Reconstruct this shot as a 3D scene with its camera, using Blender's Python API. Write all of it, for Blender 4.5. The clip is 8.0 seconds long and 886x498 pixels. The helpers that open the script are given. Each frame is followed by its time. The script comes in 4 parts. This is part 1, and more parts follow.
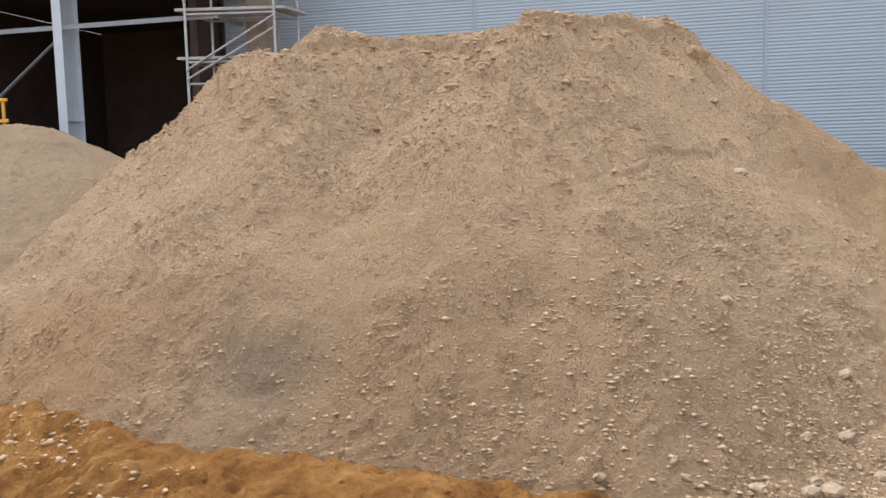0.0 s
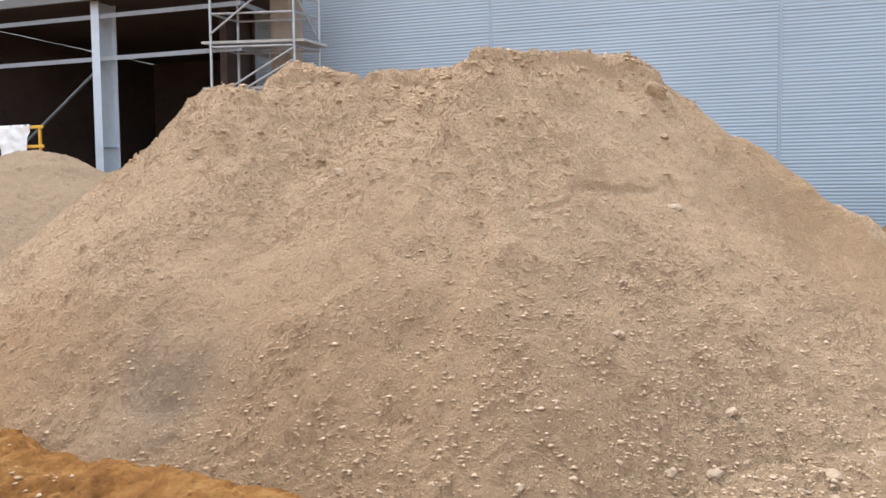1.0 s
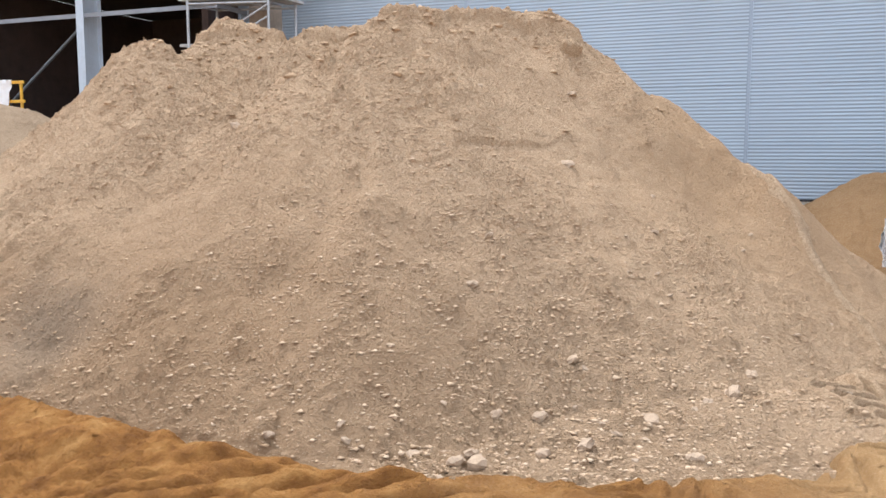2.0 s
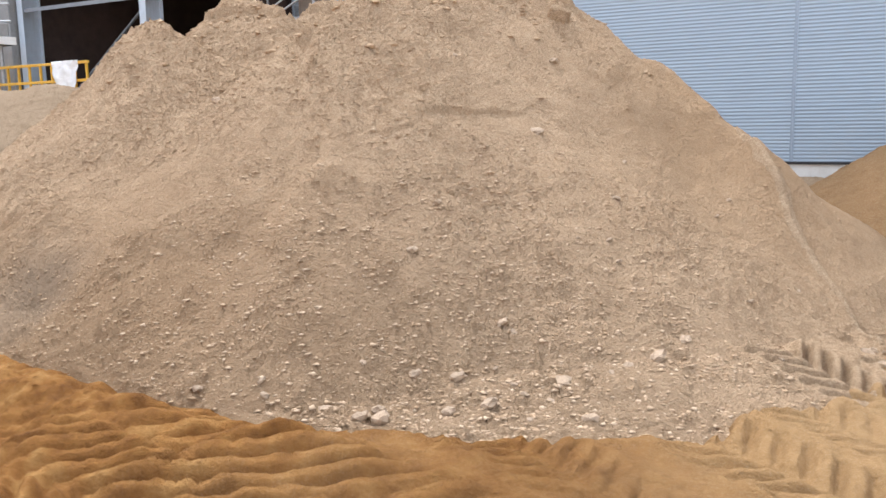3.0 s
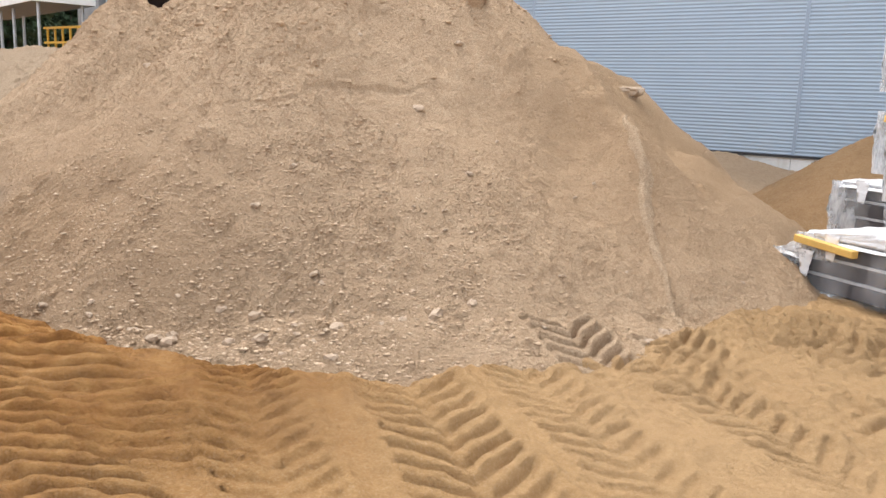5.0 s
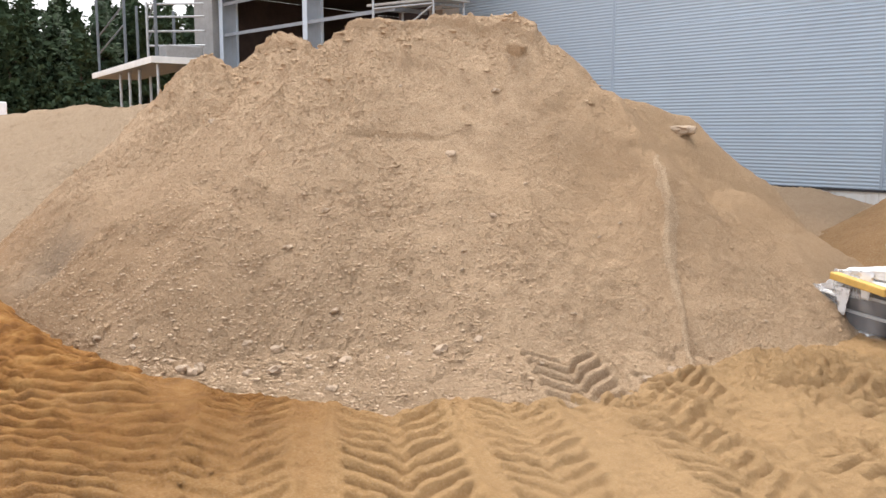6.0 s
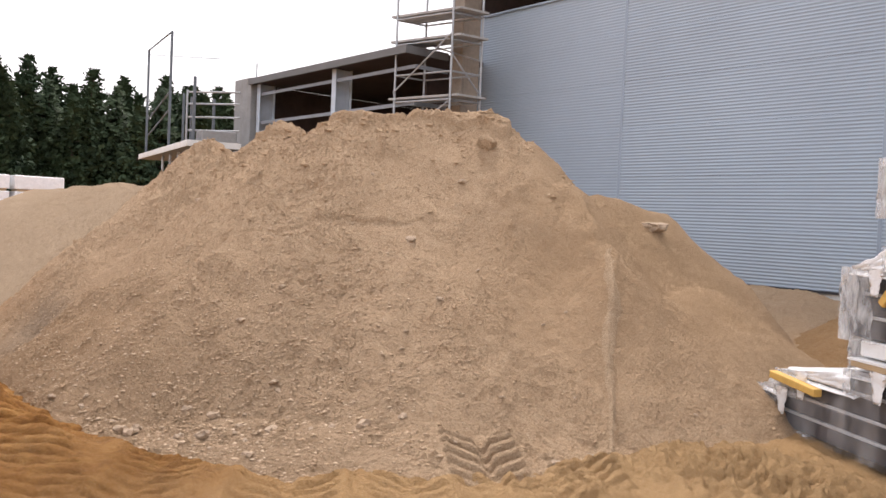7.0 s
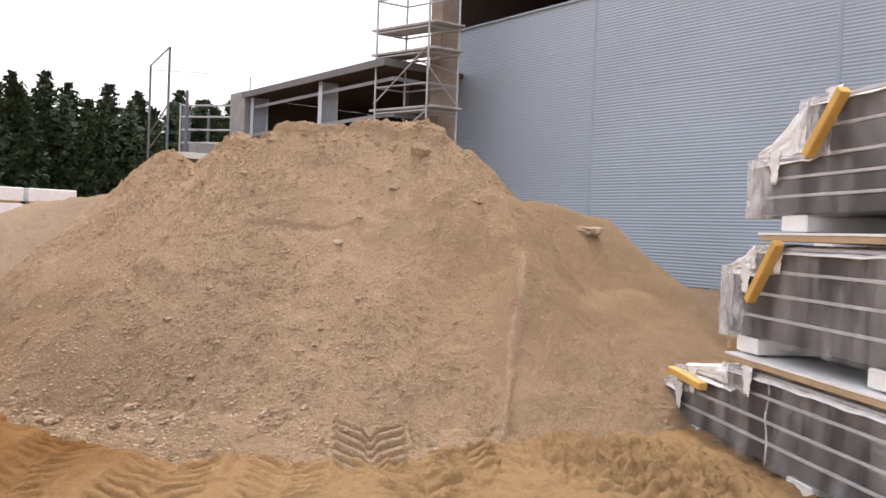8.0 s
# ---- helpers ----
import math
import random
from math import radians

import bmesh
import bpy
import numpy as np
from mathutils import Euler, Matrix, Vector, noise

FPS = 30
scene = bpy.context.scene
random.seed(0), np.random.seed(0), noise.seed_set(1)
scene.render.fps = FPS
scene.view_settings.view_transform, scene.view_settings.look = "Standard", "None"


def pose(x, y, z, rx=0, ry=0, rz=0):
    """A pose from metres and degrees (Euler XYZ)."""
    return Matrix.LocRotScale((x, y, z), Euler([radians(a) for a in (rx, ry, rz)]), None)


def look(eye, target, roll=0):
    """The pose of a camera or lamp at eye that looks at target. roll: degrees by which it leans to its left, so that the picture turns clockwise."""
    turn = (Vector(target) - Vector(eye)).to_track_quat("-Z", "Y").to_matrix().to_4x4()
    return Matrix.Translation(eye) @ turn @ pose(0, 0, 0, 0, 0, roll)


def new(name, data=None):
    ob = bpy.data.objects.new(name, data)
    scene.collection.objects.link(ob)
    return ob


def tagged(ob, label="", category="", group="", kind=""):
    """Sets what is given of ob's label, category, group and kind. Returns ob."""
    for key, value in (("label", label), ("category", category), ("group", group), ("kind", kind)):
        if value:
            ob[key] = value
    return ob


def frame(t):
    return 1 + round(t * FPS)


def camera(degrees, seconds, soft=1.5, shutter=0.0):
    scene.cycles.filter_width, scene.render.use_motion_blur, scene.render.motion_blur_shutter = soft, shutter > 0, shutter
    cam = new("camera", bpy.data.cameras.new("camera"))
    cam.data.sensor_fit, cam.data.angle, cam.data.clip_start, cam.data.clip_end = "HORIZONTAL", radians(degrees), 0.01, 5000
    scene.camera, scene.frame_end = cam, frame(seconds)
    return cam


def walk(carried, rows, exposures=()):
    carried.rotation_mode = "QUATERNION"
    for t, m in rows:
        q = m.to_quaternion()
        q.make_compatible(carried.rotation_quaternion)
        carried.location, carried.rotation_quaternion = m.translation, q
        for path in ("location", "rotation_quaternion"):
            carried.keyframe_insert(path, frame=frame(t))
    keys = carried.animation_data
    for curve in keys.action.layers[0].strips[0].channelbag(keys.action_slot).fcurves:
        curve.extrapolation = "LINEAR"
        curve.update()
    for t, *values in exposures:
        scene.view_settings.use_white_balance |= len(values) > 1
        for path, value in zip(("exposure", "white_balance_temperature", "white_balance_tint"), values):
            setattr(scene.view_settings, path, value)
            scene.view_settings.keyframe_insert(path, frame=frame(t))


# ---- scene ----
cam = camera(55.7, 8.0, soft=1.5)
PATH = [
    (0, (0.002, -0.116, 1.519), (-0.498, 1.811, 1.321), -1.4),
    (0.5, (0.521, -0.088, 1.516), (0.06, 1.852, 1.364), -0.5),
    (1, (1.054, -0.003, 1.54), (0.39, 1.879, 1.408), -0.5),
    (1.5, (1.599, -0.001, 1.539), (0.931, 1.874, 1.345), -0.1),
    (1.7, (1.802, 0.064, 1.496), (1.131, 1.935, 1.275), 0.1),
    (2.8, (2.932, 0.365, 1.491), (1.972, 2.106, 1.274), -1.4),
    (3, (3.118, 0.429, 1.499), (2.172, 2.166, 1.2), -1.1),
    (3.5, (3.723, 0.52, 1.514), (2.688, 2.206, 1.217), -0.5),
    (4, (4.24, 0.677, 1.517), (3.226, 2.383, 1.271), -1.5),
    (4.2, (4.425, 0.737, 1.57), (3.41, 2.436, 1.28), -0.5),
    (5.3, (5.439, 1.079, 1.542), (4.187, 2.598, 1.189), 2.5),
    (5.5, (5.58, 1.143, 1.573), (4.283, 2.631, 1.253), 2.7),
    (6, (6.019, 1.31, 1.604), (4.595, 2.687, 1.329), 0.2),
    (6.5, (6.381, 1.564, 1.605), (4.994, 3.001, 1.497), 0.6),
    (7, (6.834, 1.759, 1.584), (5.31, 3.053, 1.521), 2.5),
    (7.5, (7.263, 2.021, 1.561), (5.73, 3.306, 1.558), 4.9),
    (8, (7.754, 2.282, 1.556), (6.191, 3.528, 1.517), 2.2),
]
walk(cam, [(t, look(eye, target, roll)) for t, eye, target, roll in PATH],
     [(0, 0.78, 6150, 10), (0.5, 1.08, 6000, 10), (1, 1.06, 6000, 10), (1.5, 1.08, 6000, 11), (3.5, 1.08, 6000, 11), (5.5, 1.05, 6300, 11),
      (6.5, 1.0, 6450, 14), (7, 0.73, 6550, 17), (7.5, 0.7, 6550, 17), (8, 0.74, 6550, 17)])

# ---- light ----
SUN_ELEVATION, SUN_BEARING = radians(60), radians(308)   # bearing: clockwise from +y
world = bpy.data.worlds.new("overcast_sky")
scene.world = world
world.use_nodes = True
wn = world.node_tree
wn.nodes.clear()
sky = wn.nodes.new("ShaderNodeTexSky")
sky.sky_type, sky.sun_disc = "NISHITA", False
sky.sun_elevation, sky.sun_rotation = SUN_ELEVATION, SUN_BEARING
sky.air_density, sky.dust_density = 1.6, 6.0
cloud = wn.nodes.new("ShaderNodeMix")
cloud.data_type = "RGBA"
cloud.inputs["Factor"].default_value = 0.72
cloud.inputs["B"].default_value = (10.4, 10.5, 10.8, 1)
wn.links.new(sky.outputs["Color"], cloud.inputs["A"])
back = wn.nodes.new("ShaderNodeBackground")
back.inputs["Strength"].default_value = 0.10
wn.links.new(cloud.outputs["Result"], back.inputs["Color"])
wout = wn.nodes.new("ShaderNodeOutputWorld")
wn.links.new(back.outputs["Background"], wout.inputs["Surface"])

sun_data = bpy.data.lights.new("sun", "SUN")
sun_data.energy, sun_data.angle, sun_data.color = 1.35, radians(12), (1.0, 0.95, 0.87)
sun = new("sun", sun_data)
sun_from = Vector((math.sin(SUN_BEARING) * math.cos(SUN_ELEVATION), math.cos(SUN_BEARING) * math.cos(SUN_ELEVATION), math.sin(SUN_ELEVATION)))
sun.matrix_world = look(sun_from * 50, (0, 0, 0))
scene.view_settings.exposure = 0.0


# ---- materials ----
class Mat:
    """A small helper that wires a Principled material in world-sized coordinates."""

    def __init__(self, name, rough=0.9, metal=0.0, spec=0.5):
        self.m = bpy.data.materials.new(name)
        self.m.use_nodes = True
        self.t = self.m.node_tree
        self.b = self.t.nodes["Principled BSDF"]
        self.b.inputs["Roughness"].default_value = rough
        self.b.inputs["Metallic"].default_value = metal
        self.b.inputs["Specular IOR Level"].default_value = spec
        self.pos = self.t.nodes.new("ShaderNodeNewGeometry").outputs["Position"]

    def node(self, kind, **values):
        n = self.t.nodes.new(kind)
        for k, v in values.items():
            n.inputs[k.replace("_", " ")].default_value = v
        return n

    def link(self, a, b):
        self.t.links.new(a, b)

    def local(self):
        self.pos = self.t.nodes.new("ShaderNodeTexCoord").outputs["Object"]
        return self

    def stretch(self, sx, sy, sz):
        m = self.node("ShaderNodeMapping", Scale=(sx, sy, sz))
        self.link(self.pos, m.inputs["Vector"])
        return m.outputs["Vector"]

    def noise(self, scale, detail=4.0, rough=0.6, vec=None):
        n = self.node("ShaderNodeTexNoise", Scale=scale, Detail=detail, Roughness=rough)
        self.link(vec or self.pos, n.inputs["Vector"])
        return n.outputs["Fac"]

    def cells(self, scale, vec=None):
        n = self.node("ShaderNodeTexVoronoi", Scale=scale)
        self.link(vec or self.pos, n.inputs["Vector"])
        return n.outputs["Distance"], n.outputs["Color"]

    def ramp(self, fac, *stops):
        r = self.t.nodes.new("ShaderNodeValToRGB")
        self.link(fac, r.inputs["Fac"])
        e = r.color_ramp.elements
        while len(e) < len(stops):
            e.new(0.5)
        for el, (p, c) in zip(e, stops):
            el.position = p
            el.color = (*c, 1) if len(c) == 3 else c
        return r.outputs["Color"]

    def mix(self, fac, a, b, blend="MIX"):
        n = self.t.nodes.new("ShaderNodeMix")
        n.data_type, n.blend_type = "RGBA", blend
        for key, v in (("Factor", fac), ("A", a), ("B", b)):
            if hasattr(v, "is_linked"):
                self.link(v, n.inputs[key])
            elif key == "Factor":
                n.inputs[key].default_value = v
            else:
                n.inputs[key].default_value = (*v, 1)
        return n.outputs["Result"]

    def math(self, op, a, b=0.0):
        n = self.t.nodes.new("ShaderNodeMath")
        n.operation = op
        for k, v in enumerate((a, b)):
            if hasattr(v, "is_linked"):
                self.link(v, n.inputs[k])
            else:
                n.inputs[k].default_value = v
        return n.outputs["Value"]

    def near(self, place, inner, outer):
        """1 within inner metres of a place, 0 beyond outer, with a ragged edge."""
        d = self.t.nodes.new("ShaderNodeVectorMath")
        d.operation = "DISTANCE"
        self.link(self.pos, d.inputs[0])
        d.inputs[1].default_value = place
        ragged = self.math("ADD", d.outputs["Value"], self.math("MULTIPLY", self.math("SUBTRACT", self.noise(3.0), 0.5), 0.9))
        n = self.node("ShaderNodeMapRange")
        n.inputs["From Min"].default_value, n.inputs["From Max"].default_value = outer, inner
        self.link(ragged, n.inputs["Value"])
        return n.outputs["Result"]

    def axis(self, k):
        n = self.t.nodes.new("ShaderNodeSeparateXYZ")
        self.link(self.pos, n.inputs["Vector"])
        return n.outputs[k]

    def color(self, c):
        if hasattr(c, "is_linked"):
            self.link(c, self.b.inputs["Base Color"])
        else:
            self.b.inputs["Base Color"].default_value = (*c, 1)
        return self

    def rough(self, c):
        self.link(c, self.b.inputs["Roughness"])
        return self

    def bump(self, *pairs):
        """Pairs of a height and its depth in metres."""
        last = None
        for h, depth in pairs:
            n = self.node("ShaderNodeBump", Strength=1.0, Distance=depth)
            self.link(h, n.inputs["Height"])
            if last:
                self.link(last, n.inputs["Normal"])
            last = n.outputs["Normal"]
        self.link(last, self.b.inputs["Normal"])
        return self


def m_sand(name, dark, mid, light, grain=1.0):
    m = Mat(name, 0.95, spec=0.15)
    broad, fine, speck = m.noise(0.7, 5), m.noise(9, 6, 0.7), m.noise(70, 3, 0.7)
    base = m.ramp(broad, (0.25, dark), (0.42, mid), (0.6, mid), (0.8, light))
    base = m.mix(0.5, base, m.ramp(fine, (0.28, dark), (0.5, mid), (0.72, light)))
    base = m.mix(0.3 * grain, base, m.ramp(speck, (0.35, (0.19, 0.125, 0.07)), (0.5, mid), (0.68, (0.70, 0.58, 0.43))))
    m.base = base
    m.bump((m.noise(16, 5, 0.7), 0.022 * grain), (m.cells(34)[0], 0.010 * grain), (m.noise(42, 5, 0.75), 0.026), (m.noise(120, 3, 0.7), 0.008))
    return m


sand = m_sand("pale_sand", (0.375, 0.25, 0.147), (0.495, 0.345, 0.215), (0.60, 0.445, 0.295))
stain = sand.near((-2.1, 4.1, 0.35), 0.15, 0.6)
sand_col = sand.mix(sand.math("MULTIPLY", stain, 0.7), sand.base, (0.25, 0.225, 0.185))
rust = sand.math("MULTIPLY", sand.near((-3.6, 4.1, 0.1), 0.3, 1.3), 0.55)
sand_col = sand.mix(rust, sand_col, (0.33, 0.175, 0.075))
# gravelly sand, its colour darkened to stand in for shade at the toe
pebbly_dim = sand.math("MULTIPLY", sand.near((1.1, 4.6, 0.2), 0.8, 2.1), 0.7)
sand_col = sand.mix(pebbly_dim, sand_col, sand.ramp(sand.noise(22, 5, 0.7), (0.3, (0.30, 0.2, 0.118)), (0.7, (0.48, 0.345, 0.222))))
# shade painted on the flat toe, as if it sloped away from the sky
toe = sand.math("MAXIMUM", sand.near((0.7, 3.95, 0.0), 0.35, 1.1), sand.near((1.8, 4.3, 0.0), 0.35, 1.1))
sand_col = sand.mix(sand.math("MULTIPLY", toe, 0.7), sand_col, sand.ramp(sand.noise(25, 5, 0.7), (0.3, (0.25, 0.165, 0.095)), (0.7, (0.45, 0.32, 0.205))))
tawny = sand.math("MULTIPLY", sand.near((1.6, 9.6, 1.3), 0.8, 2.4), 0.5)
sand_col = sand.mix(tawny, sand_col, (0.37, 0.235, 0.12))
east = sand.math("MULTIPLY", sand.near((2.1, 7.9, 0.9), 0.7, 1.9), 0.45)
sand_col = sand.mix(east, sand_col, (0.39, 0.255, 0.143))
# brown tint of the left toe, deepened with painted shade
umber_shade = sand.math("MULTIPLY", sand.near((-1.2, 3.7, 0.2), 0.5, 2.4), 0.75)
sand_col = sand.mix(umber_shade, sand_col, (0.32, 0.205, 0.115))
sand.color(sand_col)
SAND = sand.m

left_sand = m_sand("dusty_sand", (0.27, 0.19, 0.118), (0.35, 0.255, 0.165), (0.42, 0.312, 0.205), 0.8)
left_sand.color(left_sand.base)
LEFT_SAND = left_sand.m

brown = m_sand("brown_soil", (0.25, 0.148, 0.07), (0.36, 0.22, 0.108), (0.44, 0.285, 0.15), 0.6)
brown.color(brown.base)
BROWN_SOIL = brown.m

earth = m_sand("orange_earth", (0.26, 0.125, 0.038), (0.41, 0.232, 0.088), (0.53, 0.335, 0.15), 0.7)
rusty = earth.ramp(earth.math("ADD", earth.math("MULTIPLY", earth.axis("X"), -0.15), earth.noise(0.8, 4)), (-0.0, (0, 0, 0)), (0.46, (1, 1, 1)))
earth_col = earth.mix(earth.math("MULTIPLY", rusty, 0.88), earth.base, earth.ramp(earth.noise(5, 5), (0.3, (0.165, 0.064, 0.015)), (0.5, (0.32, 0.142, 0.036)), (0.7, (0.47, 0.255, 0.085))))
damp = earth.math("MULTIPLY", earth.near((1.9, 3.45, 0.0), 0.3, 1.3), 0.45)
earth_col = earth.mix(damp, earth_col, (0.16, 0.07, 0.019))
paler = earth.near((4.6, 5.9, 0.0), 1.6, 3.6)
earth_col = earth.mix(earth.math("MULTIPLY", paler, 0.6), earth_col, (0.51, 0.345, 0.185))
earth.color(earth_col)
EARTH = earth.m


def m_plain(name, c, rough=0.7, metal=0.0, vary=0.12, scale=6.0, grain=0.0015, streak=None):
    m = Mat(name, rough, metal)
    low, high = tuple(v * (1 - vary * 1.6) for v in c), tuple(min(1, v * (1 + vary)) for v in c)
    base = m.ramp(m.noise(scale, 6, 0.65), (0.3, low), (0.7, high))
    base = m.mix(0.3, base, m.ramp(m.noise(scale * 9, 3), (0.3, low), (0.7, high)))
    if streak:
        drip = m.ramp(m.noise(3.0, 5, 0.6, m.stretch(3.5, 3.5, 0.3)), (0.55, (0, 0, 0)), (0.8, (1, 1, 1)))
        base = m.mix(m.math("MULTIPLY", drip, 0.5), base, streak)
    m.color(base)
    if grain:
        m.bump((m.noise(scale * 14, 4), grain))
    return m.m


CLADDING = Mat("grey_cladding", 0.34, 0.15)
panel_tone = CLADDING.node("ShaderNodeObjectInfo").outputs["Random"]
clad = CLADDING.ramp(panel_tone, (0.0, (0.325, 0.395, 0.475)), (1.0, (0.35, 0.425, 0.505)))
clad = CLADDING.mix(0.35, clad, CLADDING.ramp(CLADDING.noise(0.5, 4), (0.3, (0.30, 0.365, 0.43)), (0.7, (0.385, 0.47, 0.55))))
dust = CLADDING.ramp(CLADDING.math("ADD", CLADDING.math("MULTIPLY", CLADDING.axis("Z"), -0.35), CLADDING.noise(2, 4)), (0.15, (0, 0, 0)), (0.5, (1, 1, 1)))
clad = CLADDING.mix(CLADDING.math("MULTIPLY", dust, 0.25), clad, (0.40, 0.36, 0.31))
CLADDING.color(clad)
CLADDING.rough(CLADDING.ramp(CLADDING.noise(3, 4), (0.3, (0.48, 0.48, 0.48)), (0.7, (0.62, 0.62, 0.62))))
CLADDING = CLADDING.m
TRIM = m_plain("grey_trim", (0.30, 0.365, 0.445), 0.4, 0.1, 0.06, 2, 0.0)
FLASHING = m_plain("dark_flashing", (0.035, 0.035, 0.04), 0.5, 0.2, 0.1, 5)
PLINTH = m_plain("white_plinth", (0.72, 0.71, 0.68), 0.85, 0, 0.1, 3, streak=(0.5, 0.42, 0.32))
CONCRETE = m_plain("raw_concrete", (0.31, 0.31, 0.305), 0.9, 0, 0.15, 2.5, 0.003, streak=(0.24, 0.21, 0.18))
BROWN_CONCRETE = m_plain("weathered_concrete", (0.30, 0.245, 0.195), 0.9, 0, 0.2, 1.6, 0.003, streak=(0.14, 0.10, 0.075))
STEEL = m_plain("pale_blue_steel", (0.50, 0.57, 0.65), 0.45, 0.1, 0.08, 4, streak=(0.36, 0.38, 0.40))
GALV = m_plain("galvanised_tube", (0.42, 0.435, 0.45), 0.4, 0.6, 0.18, 9)
DULL_STEEL = m_plain("dull_dark_steel", (0.16, 0.18, 0.20), 0.55, 0.4, 0.2, 6)
RAIL = m_plain("dim_rail_steel", (0.25, 0.27, 0.30), 0.55, 0.2, 0.15, 6)
DECK = m_plain("scaffold_board", (0.40, 0.39, 0.38), 0.8, 0, 0.2, 5, 0.002)
DECK_WHITE = m_plain("white_deck_edge", (0.76, 0.76, 0.74), 0.7, 0, 0.1, 4)
# brownish inner surfaces; these near-black colours carry the interior's shade
INNER = m_plain("shaded_interior", (0.075, 0.05, 0.043), 0.85, 0, 0.3, 0.7)
INNER_FLOOR = m_plain("shaded_inner_floor", (0.05, 0.042, 0.037), 0.9, 0, 0.2, 1)
ROOFING = m_plain("grey_roof_edge", (0.15, 0.15, 0.15), 0.6, 0.1, 0.12, 2)
YELLOW = m_plain("yellow_paint", (0.70, 0.40, 0.035), 0.5, 0, 0.15, 7, streak=(0.45, 0.25, 0.06))
TIMBER = m_plain("yellow_timber", (0.68, 0.42, 0.11), 0.7, 0, 0.15, 8, 0.002)
BOARD = m_plain("packing_board", (0.50, 0.365, 0.22), 0.8, 0, 0.15, 6, 0.002)
PANEL_DARK = m_plain("dark_panel", (0.062, 0.057, 0.062), 0.42, 0.1, 0.25, 4)
PANEL_EDGE = m_plain("pale_panel_edge", (0.50, 0.50, 0.51), 0.5, 0.1, 0.2, 9)
FOAM = m_plain("white_foam", (0.84, 0.84, 0.83), 0.8, 0, 0.05, 6, 0.002)
def m_fragments(name, dark, mid, pale):
    m = Mat(name, 0.92, spec=0.2)
    tone = m.t.nodes.new("ShaderNodeNewGeometry").outputs["Random Per Island"]
    m.color(m.mix(0.35, m.ramp(tone, (0.0, dark), (0.55, mid), (1.0, pale)), m.ramp(m.noise(30, 4), (0.3, dark), (0.7, pale))))
    m.bump((m.noise(120, 3), 0.003))
    return m.m


STONE = m_plain("pale_stone", (0.46, 0.345, 0.24), 0.92, 0, 0.25, 14, 0.006)
PEBBLE = m_fragments("pale_fragments", (0.40, 0.275, 0.17), (0.52, 0.38, 0.255), (0.66, 0.51, 0.365))
CLOD = m_fragments("sand_fragments", (0.37, 0.25, 0.148), (0.48, 0.335, 0.21), (0.60, 0.445, 0.295))
BARK = m_plain("bark", (0.075, 0.055, 0.04), 0.95, 0, 0.3, 8, 0.02)

leafm = Mat("conifer_green", 0.75, spec=0.2)
leafm.color(leafm.mix(0.6, leafm.ramp(leafm.node("ShaderNodeObjectInfo").outputs["Random"], (0, (0.028, 0.052, 0.030)), (1, (0.048, 0.075, 0.036))),
                      leafm.ramp(leafm.noise(1.2, 4), (0.3, (0.02, 0.038, 0.024)), (0.75, (0.075, 0.108, 0.048)))))
LEAF = leafm.m

film = Mat("stretch_film", 0.16, spec=0.6)
film.color(film.ramp(film.noise(4, 5), (0.3, (0.78, 0.79, 0.80)), (0.7, (0.92, 0.92, 0.93))))
film.bump((film.noise(9, 5, 0.6, film.stretch(1, 1, 0.35)), 0.05), (film.noise(40, 3), 0.006))
film_mask = film.ramp(film.noise(3.2, 5, 0.65, film.stretch(1.0, 1.0, 0.4)), (0.42, (0.02, 0.02, 0.02)), (0.72, (0.34, 0.34, 0.34)))
film.link(film_mask, film.b.inputs["Alpha"])
FILM = film.m
wrap = Mat("milky_film", 0.25, spec=0.5)
wrap.color((0.80, 0.81, 0.82))
wrap.bump((wrap.noise(14, 5, 0.65, wrap.stretch(1, 1, 0.4)), 0.03))
wrap.link(wrap.ramp(wrap.noise(7, 5, 0.65, wrap.stretch(1, 1, 0.5)), (0.38, (0.08, 0.08, 0.08)), (0.68, (0.75, 0.75, 0.75))), wrap.b.inputs["Alpha"])
FILM_WRAP = wrap.m
thick = Mat("white_film", 0.28, spec=0.5)
thick.color(thick.ramp(thick.noise(5, 5), (0.3, (0.78, 0.79, 0.80)), (0.7, (0.90, 0.90, 0.91))))
thick.bump((thick.noise(8, 5, 0.6), 0.022), (thick.noise(45, 3), 0.006))
WHITE_FILM = thick.m


# ---- builders ----
def mesh_of(name, verts, faces, material, smooth=False):
    me = bpy.data.meshes.new(name)
    me.from_pydata([tuple(v) for v in verts], [], [tuple(f) for f in faces])
    me.materials.append(material)
    if smooth:
        me.polygons.foreach_set("use_smooth", [True] * len(me.polygons))
    me.update()
    return me


def finish(name, bm, material, smooth=False):
    me = bpy.data.meshes.new(name)
    bmesh.ops.recalc_face_normals(bm, faces=bm.faces)
    bm.to_mesh(me)
    bm.free()
    me.materials.append(material)
    if smooth:
        me.polygons.foreach_set("use_smooth", [True] * len(me.polygons))
    return me


def part(name, bm, material, parent, label="", smooth=False):
    me = bm if isinstance(bm, bpy.types.Mesh) else finish(name, bm, material, smooth)
    ob = new(name, me)
    ob.parent = parent
    return tagged(ob, label=label)


def thing(name, label, category, place=(0, 0, 0), turn=0.0, group="", kind=""):
    ob = new(name)
    ob.empty_display_size = 0.1
    ob.matrix_basis = pose(*place, 0, 0, turn)
    return tagged(ob, label, category, group, kind)


